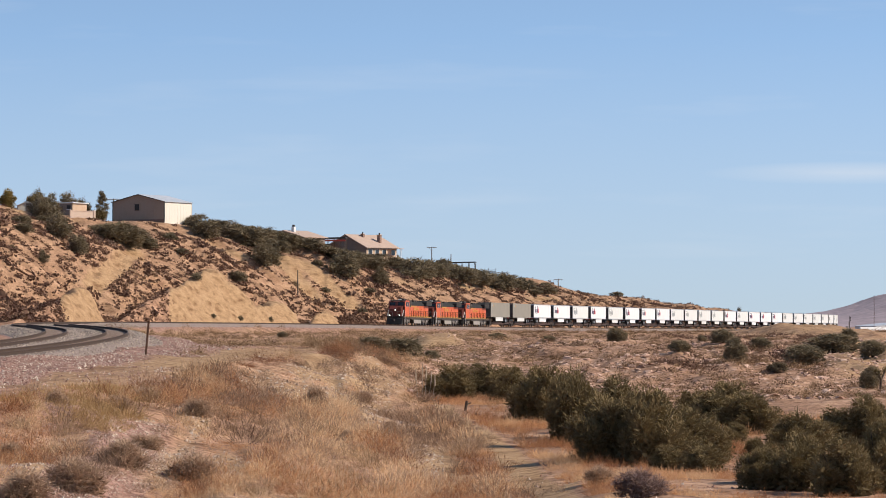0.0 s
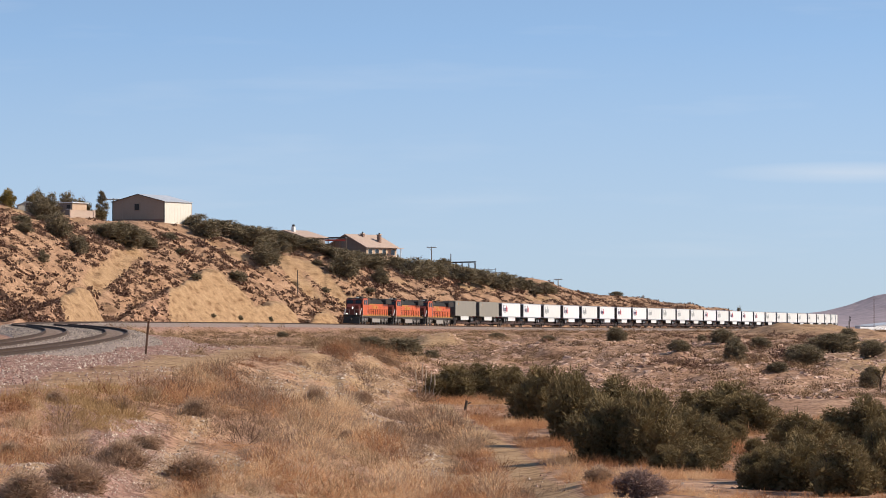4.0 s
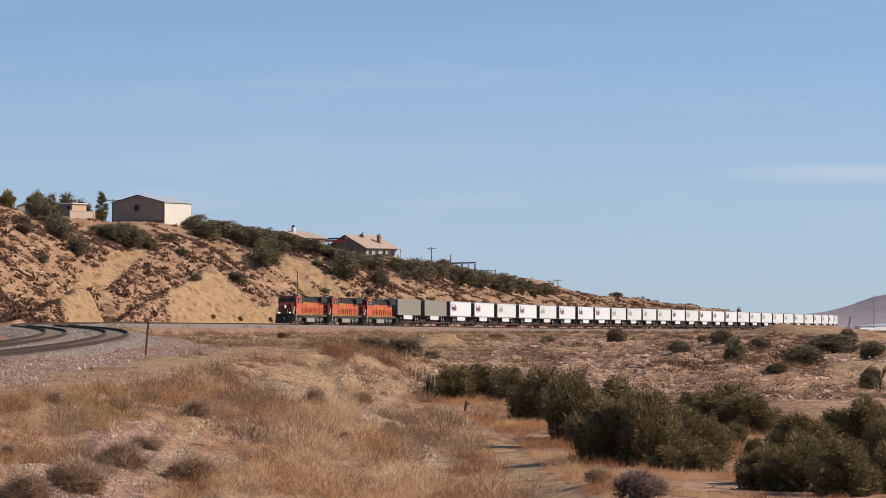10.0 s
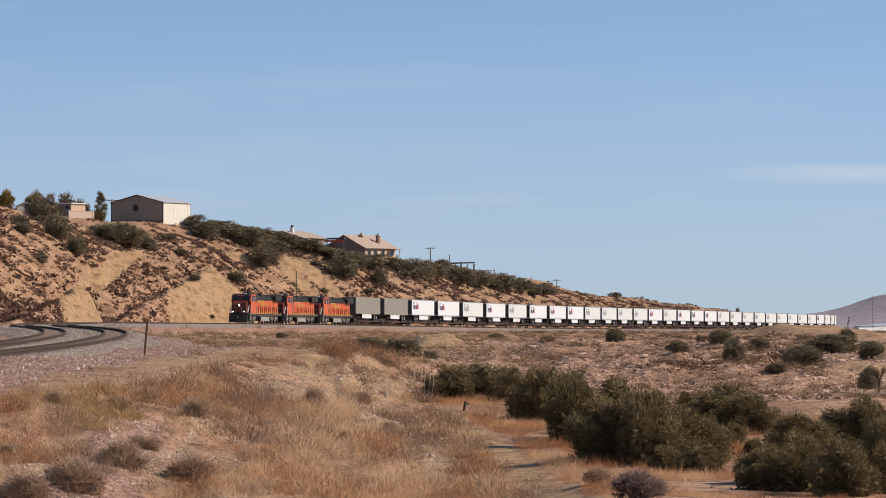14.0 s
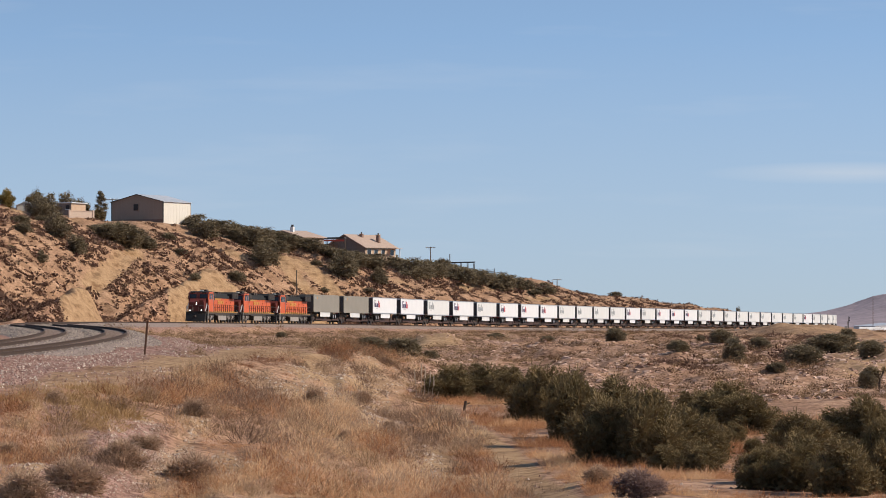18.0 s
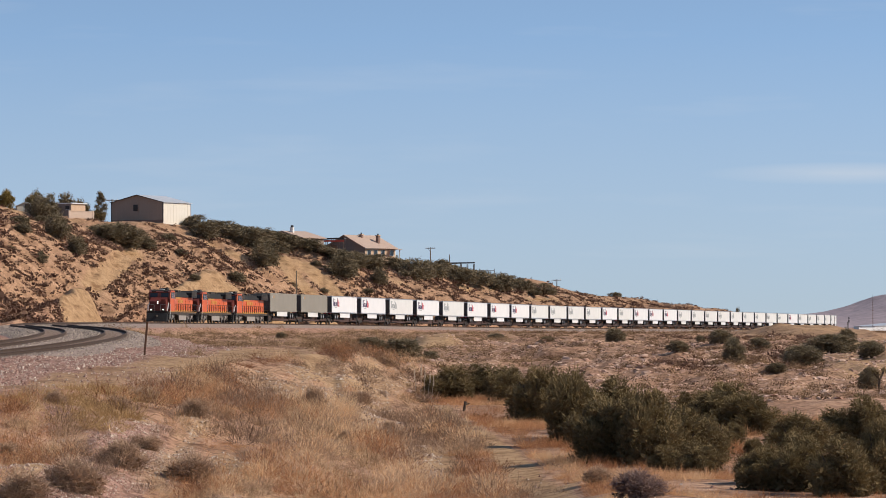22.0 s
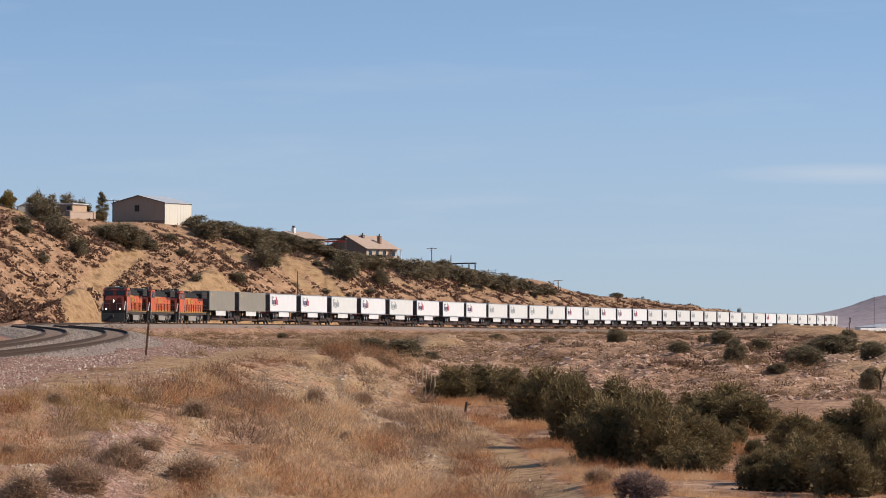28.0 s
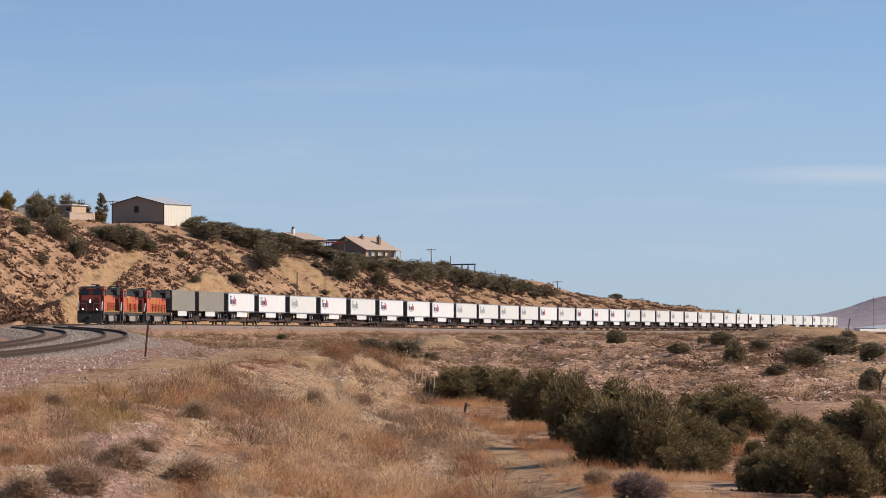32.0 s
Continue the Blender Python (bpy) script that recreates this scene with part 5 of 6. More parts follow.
def crown_mesh(name, seed, count, sprig, material, lumps=26, upright=0.75, lean=(0, 0), slim=0.24):
    """A bush's crown, one metre wide and one high: sprigs that grow up and out of uneven lumps, dense twigs inside."""
    g = np.random.default_rng(seed)
    a = np.arange(lumps) * 2.4 + g.uniform(0, 1, lumps)
    r = 0.38 * np.sqrt(np.arange(lumps) / lumps)
    c = np.stack([r * np.cos(a), r * np.sin(a), 0.2 + (0.54 - 2.3 * r * r) * g.uniform(0.25, 1.25, lumps)], 1)
    size = g.uniform(0.09, 0.21, lumps) * (1.15 - 0.35 * r / 0.38)
    c[:, 2] = np.clip(c[:, 2], 0.1, 1.0 - size * 1.3)
    k = g.choice(lumps, count, p=size ** 2 / (size ** 2).sum())
    out = g.normal(size=(count, 3))
    out /= np.linalg.norm(out, axis=1)[:, None]
    root = c[k] + out * (size[k] * g.uniform(0.35, 1.0, count) ** 0.6)[:, None] * np.array([1, 1, 1.25])
    low = g.random(count) < 0.25
    root[low, 2] *= g.uniform(0.1, 0.7, low.sum())
    root[:, 2] = np.clip(root[:, 2], 0.02, 1.1)
    way = out * 0.6 + g.normal(size=(count, 3)) * 0.35 + np.array([lean[0], lean[1], upright])
    way /= np.linalg.norm(way, axis=1)[:, None]
    # tone differs by lump; lighter high up and facing up, as painted-in daylight
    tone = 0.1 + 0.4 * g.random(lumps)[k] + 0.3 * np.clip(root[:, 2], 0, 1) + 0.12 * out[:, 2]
    length, width = sprig * g.gamma(2.6, 0.4, count), sprig * slim * g.uniform(0.7, 1.3, count)
    # broad leaf sprays that close the inside of each lump, toned darker for the shade there
    m = lumps * 46
    k = np.repeat(np.arange(lumps), 46)
    inner = g.normal(size=(m, 3))
    inner /= np.linalg.norm(inner, axis=1)[:, None]
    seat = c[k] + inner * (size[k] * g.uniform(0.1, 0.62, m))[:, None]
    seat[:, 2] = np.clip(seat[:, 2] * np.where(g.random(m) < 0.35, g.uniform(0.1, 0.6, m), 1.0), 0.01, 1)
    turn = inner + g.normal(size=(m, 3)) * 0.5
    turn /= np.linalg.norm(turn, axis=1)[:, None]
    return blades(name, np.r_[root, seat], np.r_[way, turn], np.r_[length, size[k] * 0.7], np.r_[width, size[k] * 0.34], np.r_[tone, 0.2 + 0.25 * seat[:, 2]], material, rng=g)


def stems(seed, count, top, thick, spread):
    g = np.random.default_rng(seed)
    bm = bmesh.new()
    for i in range(count):
        a = i * 2.4 + g.uniform(-0.4, 0.4)
        p = Vector((0.03 * math.cos(a), 0.03 * math.sin(a), -0.05))
        q = Vector((spread * math.cos(a) * 0.5, spread * math.sin(a) * 0.5, top * 0.55))
        e = Vector((spread * math.cos(a + 0.3), spread * math.sin(a + 0.3), top * g.uniform(0.85, 1.0)))
        for u, v, w0, w1 in ((p, q, thick, thick * 0.7), (q, e, thick * 0.7, thick * 0.25)):
            m = Matrix.Translation((u + v) / 2) @ (v - u).to_track_quat("Z", "Y").to_matrix().to_4x4()
            bmesh.ops.create_cone(bm, cap_ends=True, segments=5, radius1=w0, radius2=w1, depth=(v - u).length * 1.04, matrix=m)
    return bm


def bush_kind(name, seed, count, sprig, material, label, group, upright=0.75, slim=0.24):
    b = new(name)
    part("trunk", stems(seed, 6, 0.72, 0.018, 0.26), BARK, b)
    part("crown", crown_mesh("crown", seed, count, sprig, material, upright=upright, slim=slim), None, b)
    return tagged(b, label, "bush", group)


def plant(kinds, spots, sink=0.04):
    """Puts a bush on each spot (x, y, width, height); the first ones of each kind are the ones that were built."""
    fresh = list(kinds)
    g = random.Random(len(spots))
    for i, (x, y, w, h) in enumerate(spots):
        turn = g.uniform(0, 360)
        m = Matrix.Translation((x, y, height(x, y) - sink * h)) @ Matrix.Rotation(radians(g.uniform(-7, 7)), 4, "Y") @ Matrix.Rotation(radians(turn), 4, "Z") @ Matrix.Diagonal((w, w * g.uniform(0.85, 1.2), h * g.uniform(0.88, 1.12), 1))
        if fresh:
            fresh.pop(0).matrix_basis = m
        else:
            kind = kinds[i % len(kinds)]
            keep = kind.scale.copy()
            kind.scale = (1, 1, 1)
            copy_thing(kind, m)
            kind.scale = keep


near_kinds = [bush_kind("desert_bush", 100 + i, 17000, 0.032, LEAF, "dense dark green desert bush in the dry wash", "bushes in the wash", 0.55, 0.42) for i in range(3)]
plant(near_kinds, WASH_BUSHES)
plant_trees = [bush_kind("hilltop_tree", 600 + i, 9000, 0.042, JUNIPER if i else LEAF, "small green tree on the hilltop", "trees on the hilltop", 0.9) for i in range(2)]
plant(plant_trees, HILLTOP_TREES)
YELLOW_LEAF = plant_material("yellowing_leaves", (0.12, 0.085, 0.03), [(0.5, (0.24, 0.175, 0.06)), (1.3, (0.4, 0.3, 0.11))], through=0.35)
plant([bush_kind("yellow_tree", 620, 8000, 0.045, YELLOW_LEAF, "small tree with yellowing leaves on the hilltop", "yellowing trees", 0.6)], [(-73.6, 594, 3.6, 3.6)])
plant([bush_kind("bare_bush", 630, 5000, 0.08, TWIG, "pale grey leafless bush on the hilltop", "leafless bushes", 0.7, 0.08)], [(-70.6, 608, 3.4, 3.6)])


def pine_tree(x, y, h):
    """A thin pine: short limbs in loose tiers with gaps between them."""
    b = new("pine_tree")
    g4 = np.random.default_rng(17)
    part("trunk", drum(0.1, h * 0.95, 0, 0, h * 0.475, axis="Z", n=7, top=0.03), BARK, b)
    for k in range(13):
        a, up = k * 2.4 + g4.uniform(-0.5, 0.5), h * (0.22 + 0.06 * k)
        reach = (1.25 - 0.07 * k) * g4.uniform(0.6, 1.1)
        tip = np.array([reach * math.cos(a), reach * math.sin(a), up + 0.3])
        limb = part("limb", beam((0, 0, up), tip, 0.05, n=5), BARK, b)
        n = 420
        along = g4.uniform(0.35, 1.05, n)[:, None]
        root = np.array([0, 0, up]) * (1 - along) + tip * along + g4.normal(size=(n, 3)) * 0.17
        way = g4.normal(size=(n, 3)) * 0.6 + np.array([0, 0, 0.6])
        way /= np.linalg.norm(way, axis=1)[:, None]
        part("needles", blades("needles", root, way, g4.uniform(0.15, 0.32, n), np.full(n, 0.07), g4.uniform(0.1, 0.7, n), JUNIPER, 0.0, g4), None, limb)
    b.matrix_basis = Matrix.Translation((x, y, height(x, y) - 0.1))
    return tagged(b, "thin ragged pine tree beside the garage", "tree")


pine_tree(-62.9, 651, 5.2)
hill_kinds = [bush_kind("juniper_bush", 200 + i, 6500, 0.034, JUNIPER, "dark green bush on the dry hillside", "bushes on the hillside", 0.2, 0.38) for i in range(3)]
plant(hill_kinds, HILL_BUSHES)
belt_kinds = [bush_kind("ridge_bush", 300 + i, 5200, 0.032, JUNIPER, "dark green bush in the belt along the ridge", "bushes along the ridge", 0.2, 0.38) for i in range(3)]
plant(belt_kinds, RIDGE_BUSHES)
plain_kinds = [bush_kind("creosote_bush", 400 + i, 8000, 0.042, JUNIPER, "olive green bush on the stony plain", "bushes on the plain", 0.45, 0.34) for i in range(2)]
plant(plain_kinds, PLAIN_BUSHES)
grey_kinds = [bush_kind("dry_shrub", 500 + i, 4200, 0.13, TWIG, "dry grey-brown twiggy shrub among dead grass", "dry shrubs on the bank", 0.4, 0.09) for i in range(2)]
plant(grey_kinds, DRY_SHRUBS[2:], 0.16)
MAUVE = plant_material("dark_mauve_twigs", (0.12, 0.078, 0.066), [(0.5, (0.24, 0.16, 0.135)), (1.2, (0.36, 0.255, 0.21))], through=0.2)
dead_kinds = [bush_kind("dead_bush", 520 + i, 5200, 0.1, MAUVE, "dark mauve-grey dead bush beside the green bushes", "dead bushes in the wash", 0.5, 0.1) for i in range(2)]
plant(dead_kinds, DRY_SHRUBS[:2], 0.08)


def scatter(g, count, x_of, y_range, keep):
    """Random places on the ground in a fan in front of the camera."""
    y = y_range[0] * (y_range[1] / y_range[0]) ** g.random(count) if y_range[1] / y_range[0] > 3 else g.uniform(*y_range, count)
    x = (x_of[0] + (x_of[1] - x_of[0]) * g.random(count)) * y
    z, bare, stony, d, s = ground_at(x, y)
    ok = keep(x, y, z, bare, stony, d, s, g.random(count))
    return x[ok], y[ok], z[ok]


def tufts(name, x, y, z, size, per, width, material, tone, rng, up=0.8, flat=1.0, bend=0.0):
    """Tufts of leaves at the places given, each with its own size and tone."""
    n = len(x)
    k = np.repeat(np.arange(n), per)
    a, r = rng.uniform(0, 2 * np.pi, n * per), np.sqrt(rng.random(n * per))
    root = np.stack([x[k] + size[k] * 0.35 * r * np.cos(a), y[k] + size[k] * 0.35 * r * np.sin(a), z[k] - 0.02], 1)
    way = np.stack([np.cos(a) * r, np.sin(a) * r, np.full(n * per, up)], 1) + rng.normal(size=(n * per, 3)) * 0.25
    way[:, 2] = np.abs(way[:, 2]) + 0.05
    way /= np.linalg.norm(way, axis=1)[:, None]
    length = size[k] * rng.uniform(0.5, 1.1, n * per) * flat
    return blades(name, root, way, length, width * size[k] * rng.uniform(0.7, 1.3, n * per), tone[k] + rng.uniform(-0.12, 0.12, n * per), material, bend, rng)


def mounds(name, x, y, z, size, per, width, material, tone, rng, tall=0.6, sprig=0.3, up=0.45, core=0.35):
    """Rounded shrubs at the places given: short twigs that stand out of a dome."""
    n = len(x)
    k = np.repeat(np.arange(n), per)
    out = rng.normal(size=(n * per, 3))
    out /= np.linalg.norm(out, axis=1)[:, None]
    out[:, 2] = np.abs(out[:, 2])
    reach = rng.uniform(core, 1.0, n * per) * (1 + 0.35 * np.sin(3 * np.arctan2(out[:, 1], out[:, 0]) + k))
    root = np.stack([x[k], y[k], z[k] - 0.02], 1) + out * (size[k] * 0.5 * reach)[:, None] * np.array([1, 1, 2 * tall * (1 - sprig)])
    way = out + rng.normal(size=(n * per, 3)) * 0.45 + np.array([0, 0, up])
    way /= np.linalg.norm(way, axis=1)[:, None]
    return blades(name, root, way, size[k] * sprig * rng.uniform(0.6, 1.4, n * per), width * size[k] * rng.uniform(0.7, 1.3, n * per), tone[k] + rng.uniform(-0.15, 0.15, n * per), material, 0.0, rng)


def stuff(name, me, label, category):
    return tagged(new(name, me), label, category, kind="stuff")


g = np.random.default_rng(7)
# low brush on the hillside
x, y, z = scatter(g, 200000, (-0.135, 0.09), (440, 1230), lambda x, y, z, bare, stony, d, s, u: (d < -8.3) & (d > -52) & (bare < 0.45) & (u > bare * 0.8) & (u < 0.68 + 0.27 * rough_field(x, y / 1.6, 13, 61, 4) + 0.42 * rough_field(x, y / 2, 3.0, 60) + 0.05 * (y < 560) - 0.45 * step((-d - 36) / 9)))
size = (g.gamma(2.0, 0.3, len(x)) + 0.48) * (1 + 0.25 * rough_field(x, y, 14, 63)) * np.interp(y, [640, 800], [1, 0.85])
stuff("hillside_brush", mounds("hillside_brush", x, y, z, size, 36, 0.22, HILL_BRUSH, 0.43 + 0.2 * rough_field(x, y, 10, 62) + g.uniform(-0.2, 0.4, len(x)), g, 0.36, 0.14, 0.15, 0.0),
      "low dry maroon-brown brush scattered over the hillside", "brush")
# low brush on the plain between wash and railway
x, y, z = scatter(g, 40000, (-0.1, 0.14), (165, 720), lambda x, y, z, bare, stony, d, s, u: (d > 4.2) & (stony < 0.9) & (bare < 0.7) & (u > bare * 0.6) & (u < 0.15 + 0.32 * rough_field(x, y, 5, 64) + 0.12 * (y < 520) * (x < 0.012 * y)))
stuff("plain_brush", mounds("plain_brush", x, y, z, np.minimum(g.gamma(2.2, 0.3, len(x)) + 0.25, 1.25) * np.interp(y, [200, 330, 450], [0.9, 1.1, 1.4]), 100, 0.032, SAGE, 0.36 - 0.22 * (x > 0.02 * y) + 0.2 * rough_field(x, y, 12, 65) + g.uniform(-0.2, 0.5, len(x)), g, 0.5, 0.11, 0.1, 0.15),
      "low dry brush and weeds on the stony plain", "brush")
# dark low brush on the eroded rise
x, y, z = scatter(g, 9000, (0.06, 0.125), (190, 420), lambda x, y, z, bare, stony, d, s, u: (u < 0.12 + 0.6 * rough_field(x, y / 3, 6, 85)) & (x < 26 + (y - 250) * 0.12))
stuff("rise_brush", mounds("rise_brush", x, y, z, (g.gamma(2.5, 0.2, len(x)) + 0.25), 70, 0.06, HILL_BRUSH, 0.4 + g.uniform(-0.2, 0.4, len(x)), g, 0.36, 0.11, 0.1, 0.1),
      "dark maroon-brown low brush on the eroded rise", "brush")
# tan grass along the foot of the railway bank
x, y, z = scatter(g, 11000, (-0.1, 0.12), (240, 700), lambda x, y, z, bare, stony, d, s, u: (d > 4.2) & (d < 36) & (stony < 0.9) & (bare < 0.5) & (u < 0.12 + 0.45 * rough_field(x, y, 8, 66)))
stuff("bank_grass", mounds("bank_grass", x, y, z, g.uniform(0.4, 0.9, len(x)), 110, 0.02, TWIG, 0.4 + 0.3 * rough_field(x, y, 9, 67), g, 0.45, 0.13),
      "pale dry grass below the railway bank", "grass")
# long dead grass on the near slope


def grassy(x, y, z, bare, stony, d, s, u):
    """Where the fill's face carries grass."""
    return (bare < 0.3) & (u > bare) & (stony < 0.35) & (d > 8) & (from_edge(x, y) > np.interp(y, [100, 150], [1.0, 0.2]) + 0.5 * rough_field(x, y / 5, 1.2, 97)) & (x < 1.5 - (y - 108) * 0.034)


def from_edge(x, y):
    """Metres down the face from the fill's upper edge."""
    return x - np.interp(y, FILL_AT, FILL_EDGE)


def both(a, b):
    return [np.r_[p, q] for p, q in zip(a, b)]


grass_keep = lambda *k: grassy(*k) & (k[-1] < 0.62 + 0.6 * rough_field(k[0] + 0.055 * k[1], k[1] / 7, 1.6, 68))
x, y, z = both(scatter(g, 40000, (-0.14, 0.045), (59, 205), grass_keep), scatter(g, 26000, (-0.1, 0.03), (112, 205), grass_keep))
tone = 0.48 + 0.32 * step((from_edge(x, y) - 2) / 5) + 0.85 * rough_field(x + 0.055 * y, y / 9, 2.0, 69) + 0.3 * rough_field(x + 0.055 * y, y / 6, 0.8, 70) - 0.5 * np.exp(-((from_edge(x, y) - 1) / 2.2) ** 2)
stuff("dead_grass", tufts("dead_grass", x, y, z, g.uniform(0.12, 0.27, len(x)) * (1.15 + 0.6 * rough_field(x, y / 5, 2, 74)) * np.interp(y, [56, 110], [0.36, 0.9]), 30, 0.013, STRAW, tone, g, 0.4, 0.9, 0.12),
      "long dead grass, rust-brown and golden, on the near slope", "grass")
# fluffy dead shrubs among the grass
shrub_keep = lambda *k: grassy(*k) & ((k[1] > 70) | (k[0] < -3.5)) & (k[-1] < 0.26 + 0.5 * rough_field(k[0] + 0.055 * k[1], k[1] / 7, 2.2, 75) + 0.4 * np.exp(-(from_edge(k[0], k[1]) / 2) ** 2))
x, y, z = both(scatter(g, 6500, (-0.14, 0.05), (60, 205), shrub_keep), scatter(g, 6000, (-0.1, 0.03), (108, 190), shrub_keep))
tone = 0.34 + 0.36 * step((from_edge(x, y) - 2) / 5) + 0.7 * rough_field(x + 0.055 * y, y / 8, 1.8, 76) + g.uniform(-0.6, 0.5, len(x)) - 0.45 * np.exp(-(from_edge(x, y) / 2.5) ** 2)
stuff("dead_shrubs", mounds("dead_shrubs", x, y, z, (g.gamma(6, 0.1, len(x)) + 0.2) * np.interp(y, [56, 105], [0.65, 1.1]), 200, 0.0095, STRAW, tone, g, 0.62, 0.17, 0.35),
      "fluffy dead shrubs, rust-brown and straw-coloured, among the grass", "shrubs")
twig_keep = lambda x, y, z, bare, stony, d, s, u: (d > 9) & (from_edge(x, y) > 0.5) & (x < 1.4 - (y - 108) * 0.034) & ((y > 70) | (x < -3.5)) & (u < (0.3 + 0.5 * rough_field(x, y / 5, 2.5, 77)) * (1 - 0.5 * bare))
x, y, z = both(scatter(g, 3400, (-0.14, 0.06), (60, 205), twig_keep), scatter(g, 2600, (-0.1, 0.03), (112, 190), twig_keep))
stuff("grey_shrubs", mounds("grey_shrubs", x, y, z, (g.gamma(6, 0.09, len(x)) + 0.2) * np.interp(y, [56, 95], [0.6, 1.0]), 200, 0.011, TWIG, 0.02 + 0.25 * step((from_edge(x, y) - 2) / 5) + 0.35 * rough_field(x, y / 6, 1.8, 78) + g.uniform(-0.2, 0.3, len(x)), g, 0.6, 0.22),
      "fluffy grey-brown twiggy shrubs on the near slope", "shrubs")
x, y, z = scatter(g, 1500, (-0.14, 0.03), (64, 190), lambda *k: grassy(*k) & (k[-1] < 0.22 + 0.5 * rough_field(k[0], k[1] / 6, 2.2, 80)))
stuff("olive_shrubs", mounds("olive_shrubs", x, y, z, (g.gamma(6, 0.1, len(x)) + 0.25) * np.interp(y, [56, 105], [0.6, 1.1]), 230, 0.01, SAGE, 0.6 + g.uniform(-0.25, 0.45, len(x)), g, 0.6, 0.17, 0.35),
      "fluffy olive-grey dry shrubs on the near slope", "shrubs")
# weeds at the foot of the stony bank
x, y, z = scatter(g, 1500, (-0.128, -0.085), (88, 124), lambda x, y, z, bare, stony, d, s, u: (x > np.interp(y, FILL_AT, FILL_EDGE) + 0.3) & (u < 0.25 + 0.6 * rough_field(x, y / 5, 1.5, 95)))
WEED = plant_material("yellow_green_weeds", (0.2, 0.115, 0.05), [(0.5, (0.4, 0.25, 0.11)), (1.2, (0.58, 0.4, 0.2))], through=0.3)
stuff("weeds", mounds("weeds", x, y, z, g.gamma(5, 0.06, len(x)) + 0.1, 110, 0.014, WEED, 0.3 + g.uniform(-0.2, 0.4, len(x)), g, 0.5, 0.35),
      "low yellow-green weeds at the foot of the stony bank", "weeds")
# sparse grass on the floor of the wash
x, y, z = scatter(g, 24000, (-0.004, 0.15), (62, 175), lambda x, y, z, bare, stony, d, s, u: (bare < 0.5) & ((y < 140) | (x < 5)) & (np.maximum(trail(x, y, WASH_PATH[0], 1.0), trail(x, y, WASH_PATH[1], 1.0)) < 0.6) & (u < 0.34 + 0.6 * rough_field(x, y / 4, 2.5, 71) + 0.22 * (x < 4.2)) & (u < 0.92) & (u < 0.6 + 0.5 * rough_field(x, y / 6, 1.1, 86)))
stuff("wash_grass", mounds("wash_grass", x, y, z, g.uniform(0.25, 0.65, len(x)) * np.interp(y, [60, 115], [0.5, 1.0]), 46, 0.016, STRAW, 0.3 + 0.5 * rough_field(x, y / 4, 1.6, 72), g, 0.6, 0.5),
      "sparse dead grass on the floor of the wash", "grass")


def stones(name, x, y, z, size, tone, material, rng, flat=1.0, blunt=False):
    """Broken stones: uneven eight-sided lumps."""
    n = len(x)
    low = [(1, 0, -0.3), (0, 1, -0.3), (-1, 0, -0.3), (0, -1, -0.3)]
    u = np.array(low + ([(0.5, 0.45, 0.5), (-0.5, 0.45, 0.5), (-0.45, -0.5, 0.5), (0.5, -0.45, 0.5)] if blunt else [(0, 0, 0.75)]), float)
    k = len(u)
    v = u[None] * rng.uniform(0.6, 1.3, (n, k, 1)) * size[:, None, None] / 2 + rng.normal(size=(n, k, 3)) * size[:, None, None] * 0.09
    a = rng.uniform(0, 6.28, n)
    rot = np.stack([np.stack([np.cos(a), -np.sin(a)], 1), np.stack([np.sin(a), np.cos(a)], 1)], 1)
    v[:, :, :2] = np.einsum("nij,nkj->nki", rot, v[:, :, :2])
    v[:, :, 2] *= flat
    v += np.stack([x, y, z + size * 0.1], 1)[:, None]
    f = np.array([(0, 1, 4), (1, 5, 4), (1, 2, 5), (2, 6, 5), (2, 3, 6), (3, 7, 6), (3, 0, 7), (0, 4, 7), (4, 5, 6), (4, 6, 7)] if blunt else [(0, 1, 4), (1, 2, 4), (2, 3, 4), (3, 0, 4)])
    me = mesh_of(name, v.reshape(-1, 3), (f[None] + k * np.arange(n)[:, None, None]).reshape(-1, 3), material)
    me.attributes.new("tone", "FLOAT", "POINT").data.foreach_set("value", np.repeat(tone, k).astype(np.float32))
    return me


x, y, z = scatter(g, 120000, (-0.135, -0.03), (100, 280), lambda x, y, z, bare, stony, d, s, u: (d > 3.4) & (u < stony * 0.9))
near_x, near_y, near_z = scatter(g, 36000, (-0.135, -0.06), (55, 104), lambda x, y, z, bare, stony, d, s, u: (stony > 0.3) & (d > 8) & (u < 0.85))
stuff("gravel", stones("gravel", near_x, near_y, near_z, g.gamma(2.0, 0.008, len(near_x)) + 0.018, 0.3 + 0.5 * g.random(len(near_x)) + 0.4 * (g.random(len(near_x)) > 0.9), PEBBLE, g), "broken purple-grey gravel with white stones on the near slope", "gravel")
stuff("bank_stones", stones("bank_stones", x, y, z, g.gamma(2.2, 0.015, len(x)) + 0.045, 0.35 + 0.45 * g.random(len(x)) + 0.4 * (g.random(len(x)) > 0.97), PEBBLE, g),
      "broken purple-grey stones on the railway bank", "stones")
# crushed rock on the track bed
y = g.uniform(130, 460, 56000)
x = np.interp(y, RAIL[900:1450, 1][::-1], RAIL[900:1450, 0][::-1]) + g.uniform(-7.4, 3.3, len(y))
_, off, zr = beside_line(x, y)
clear = np.minimum(np.abs(off), np.abs(off + SECOND))
ok = (off > -7.6) & (off < 3.6) & (clear > 0.95)
x, y, off, zr = x[ok], y[ok], off[ok], zr[ok]
z = zr + np.interp(off, [-8.1, -6.02, -2.52, -2.135, -1.75, 1.75, 3.7], [-0.95, -0.19, -0.19, -0.3, -0.19, -0.19, -0.95])
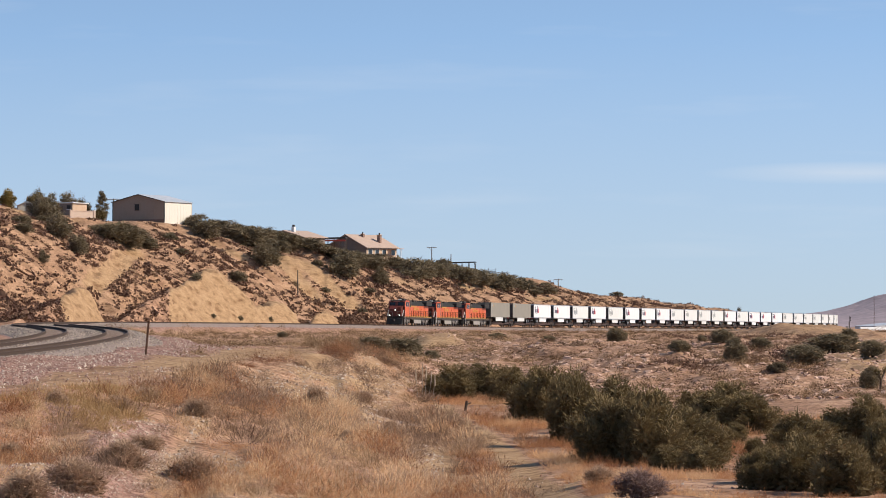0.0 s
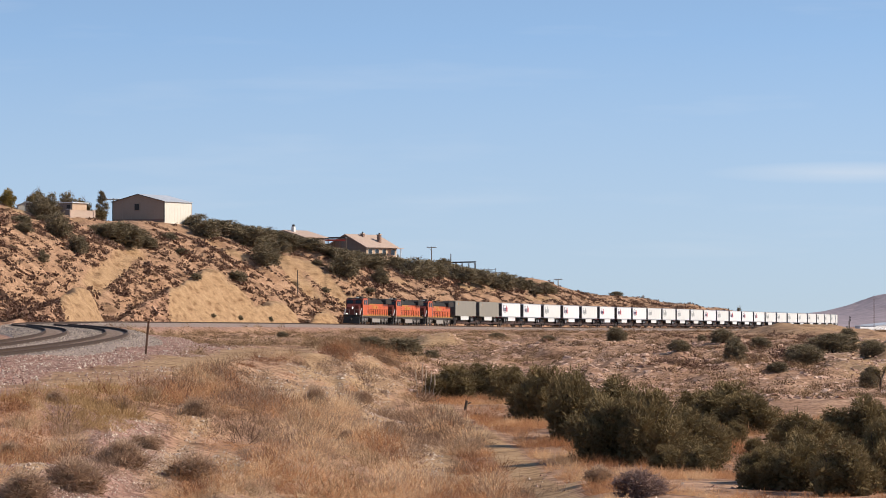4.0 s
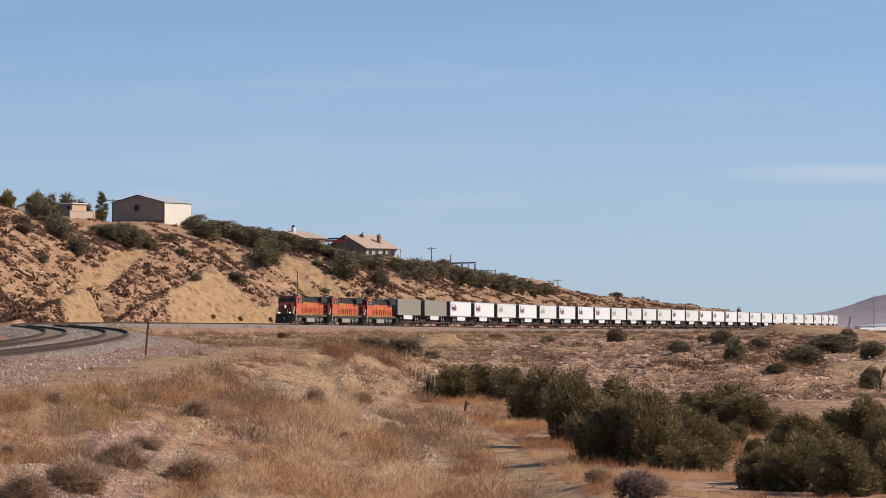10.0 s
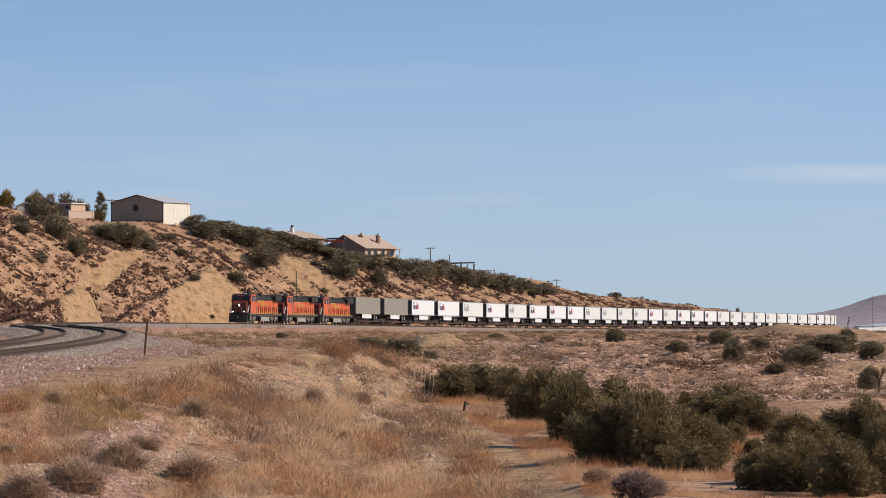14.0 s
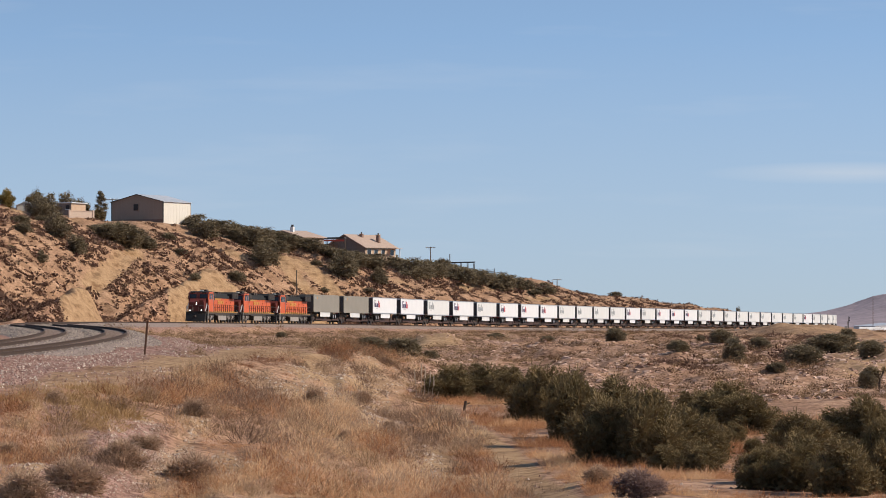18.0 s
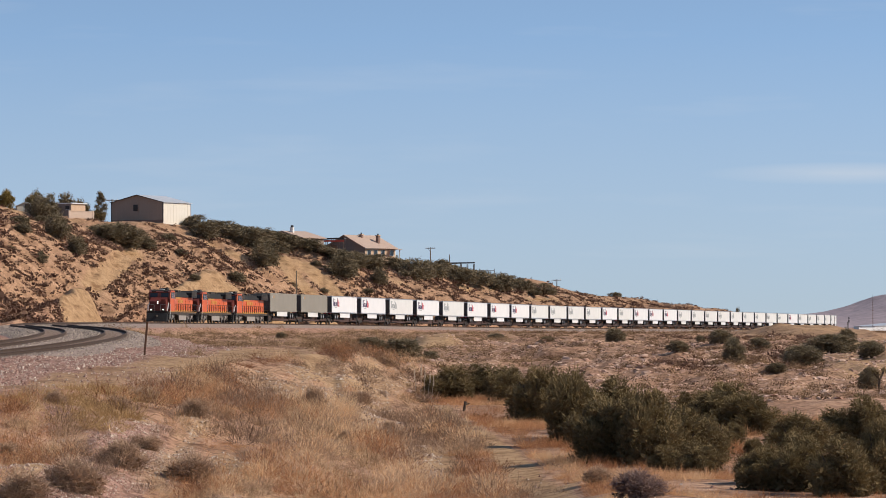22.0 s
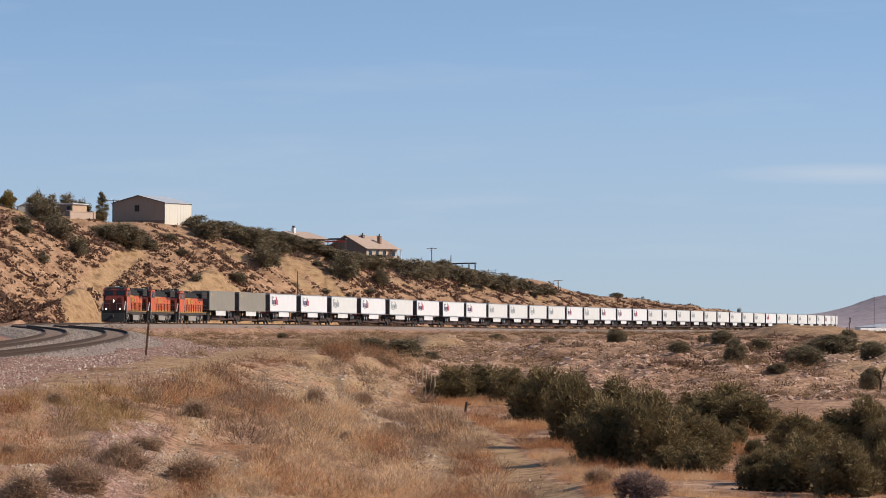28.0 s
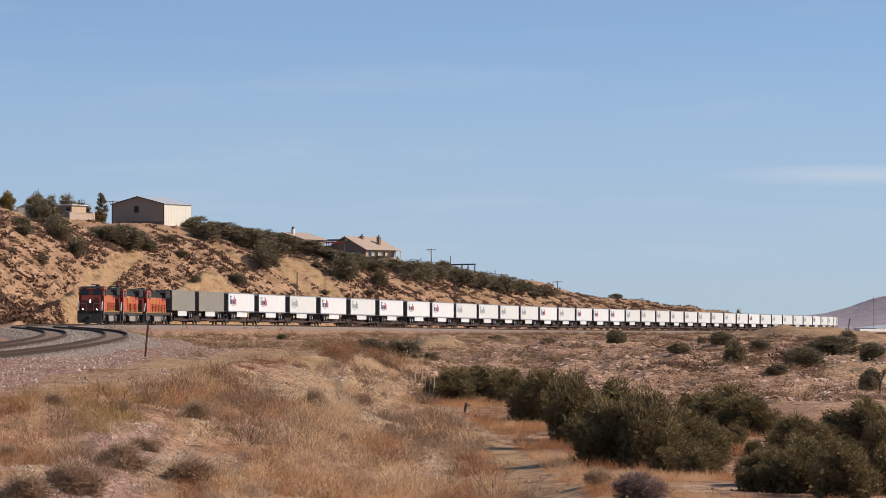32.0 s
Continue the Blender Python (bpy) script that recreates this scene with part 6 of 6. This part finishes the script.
stuff("track_stones", stones("track_stones", x, y, z, g.gamma(2.2, 0.018, len(x)) + 0.05, g.random(len(x)), GREY_ROCK, g), "grey crushed rock between and beside the rails", "stones")
x, y, z = scatter(g, 32000, (-0.01, 0.135), (165, 370), lambda x, y, z, bare, stony, d, s, u: (d > 8) & (u < 0.45 + 0.5 * rough_field(x, y / 2, 8, 79)) & (x > -4 + (y - 150) * -0.08))
stuff("earth_clods", stones("earth_clods", x, y, z - 0.03, g.gamma(3.0, 0.058, len(x)) + 0.1, 0.2 + 0.75 * g.random(len(x)), CLOD, g, 0.5, True), "pale clods of dry earth strewn over the rough plain", "clods")
x, y, z = scatter(g, 90000, (-0.135, 0.0), (57, 190), lambda x, y, z, bare, stony, d, s, u: (bare > 0.3) & (d > 8) & (u < 0.9) & (from_edge(x, y) > 1.0))
stuff("rubble", stones("rubble", x, y, z - 0.01, (g.gamma(2.0, 0.024, len(x)) + 0.036) * np.interp(y, [60, 130], [0.6, 1]), 1.3 * g.random(len(x)), RUBBLE, g, 0.8), "pale broken rubble on the eroded slope", "rubble")
x, y, z = scatter(g, 26000, (-0.14, 0.13), (58, 330), lambda x, y, z, bare, stony, d, s, u: (d > 6) & (u < 0.12 + 0.4 * rough_field(x, y, 7, 73) + 0.3 * stony + 0.3 * (bare > 0.5) * (x < 0)) & (y < 330))
stuff("loose_stones", stones("loose_stones", x, y, z, g.gamma(2.0, 0.016, len(x)) + 0.02, 0.35 + 0.4 * g.random(len(x)), PEBBLE, g),
      "pale loose stones on the dry slopes", "stones")



def yucca():
    b = new("yucca")
    g2 = np.random.default_rng(31)
    n = 220
    out = g2.normal(size=(n, 3))
    out[:, 2] = np.abs(out[:, 2]) * 0.9 + 0.1
    out /= np.linalg.norm(out, axis=1)[:, None]
    root = out * 0.08 + np.array([0, 0, 0.15]) + g2.normal(size=(n, 3)) * np.array([0.2, 0.2, 0.03])
    part("leaf_rosette", blades("leaf_rosette", root, out, g2.uniform(0.3, 0.55, n), np.full(n, 0.04), g2.uniform(0.1, 0.6, n), TWIG, 0.0, g2), None, b, "spiky grey-brown dead leaves")
    for dx, dy, h, lean in ((-0.3, 0, 1.45, -0.1), (-0.12, 0.1, 1.7, 0.02), (0.02, -0.1, 1.55, 0.05), (0.18, 0.05, 1.35, 0.12), (0.36, 0, 1.2, 0.1)):
        stalk = part("flower_stalk", beam((dx, dy, 0.1), (dx + lean, dy, h), 0.022), PALE_STEM, b, "pale dry flower stalk")
        part("seed_head", drum(0.036, 0.5, dx + lean, dy, h - 0.1, axis="Z", n=6, top=0.02), PALE_STEM, stalk)
    b.matrix_basis = Matrix.Translation((-0.85, 159, height(-0.85, 159) - 0.03))
    return tagged(b, "spiky yucca with tall pale dry flower stalks", "yucca")


PALE_STEM = surface("pale_dry_stem", (0.34, 0.27, 0.19), (0.48, 0.39, 0.29), 6, 0.9)
yucca()


def dead_stump(x, y, h, lean):
    b = new("tree_stump")
    part("stump", beam((0, 0, -0.05), (lean, 0, h), 0.09, n=7), BARK, b)
    part("broken_branch", beam((lean * 0.6, 0, h * 0.6), (lean * 0.6 + 0.2, 0.05, h * 0.8), 0.04, n=5), BARK, b)
    b.matrix_basis = Matrix.Translation((x, y, height(x, y)))
    return tagged(b, "short dark broken stump on the wash floor", "stump")


dead_stump(0.92, 150.8, 0.4, 0.08)
dead_stump(1.25, 148.0, 0.2, 0.12)


def joshua_tree(x, y, h):
    b = new("joshua_tree")
    part("trunk", beam((0, 0, -0.1), (0.05, 0, h * 0.6), 0.09, n=7), BARK, b)
    g3 = np.random.default_rng(5)
    for a, e in ((0.4, 1.0), (2.6, 0.9), (4.4, 0.8)):
        tip = (0.3 * h * math.cos(a), 0.3 * h * math.sin(a), h * e)
        limb = part("limb", beam((0.05, 0, h * 0.5), tip, 0.07, n=6), BARK, b)
        n = 90
        out = g3.normal(size=(n, 3)) + np.array([0, 0, 0.6])
        out /= np.linalg.norm(out, axis=1)[:, None]
        part("leaf_tuft", blades("leaf_tuft", np.tile(tip, (n, 1)) + out * 0.03, out, g3.uniform(0.12, 0.28, n), np.full(n, 0.03), g3.uniform(0, 0.6, n), LEAF, 0.0, g3), None, limb)
    b.matrix_basis = Matrix.Translation((x, y, height(x, y)))
    return tagged(b, "small spiky joshua tree on the plain", "tree")


joshua_tree(22.0, 178.0, 0.9)
# ---- what moves ----


def motions():
    times = [2.0 * k for k in range(17)]
    for thing, back, base in TRAIN:
        walk(thing, [(t, car_pose(head_at(t) - back, base)) for t in times])
    # the locomotives' wheels roll with the way they go
    turns = [(0.1 * k, math.degrees((head_at(0.1 * k) - head_at(0)) / 0.53)) for k in range(321)]
    for thing, back, base in TRAIN[:3]:
        for wheel in [o for o in thing.children_recursive if o.name.startswith("wheel")]:
            x, y, z = wheel.location
            walk(wheel, [(t, pose(x, y, z, 0, a, 0)) for t, a in turns])


motions()
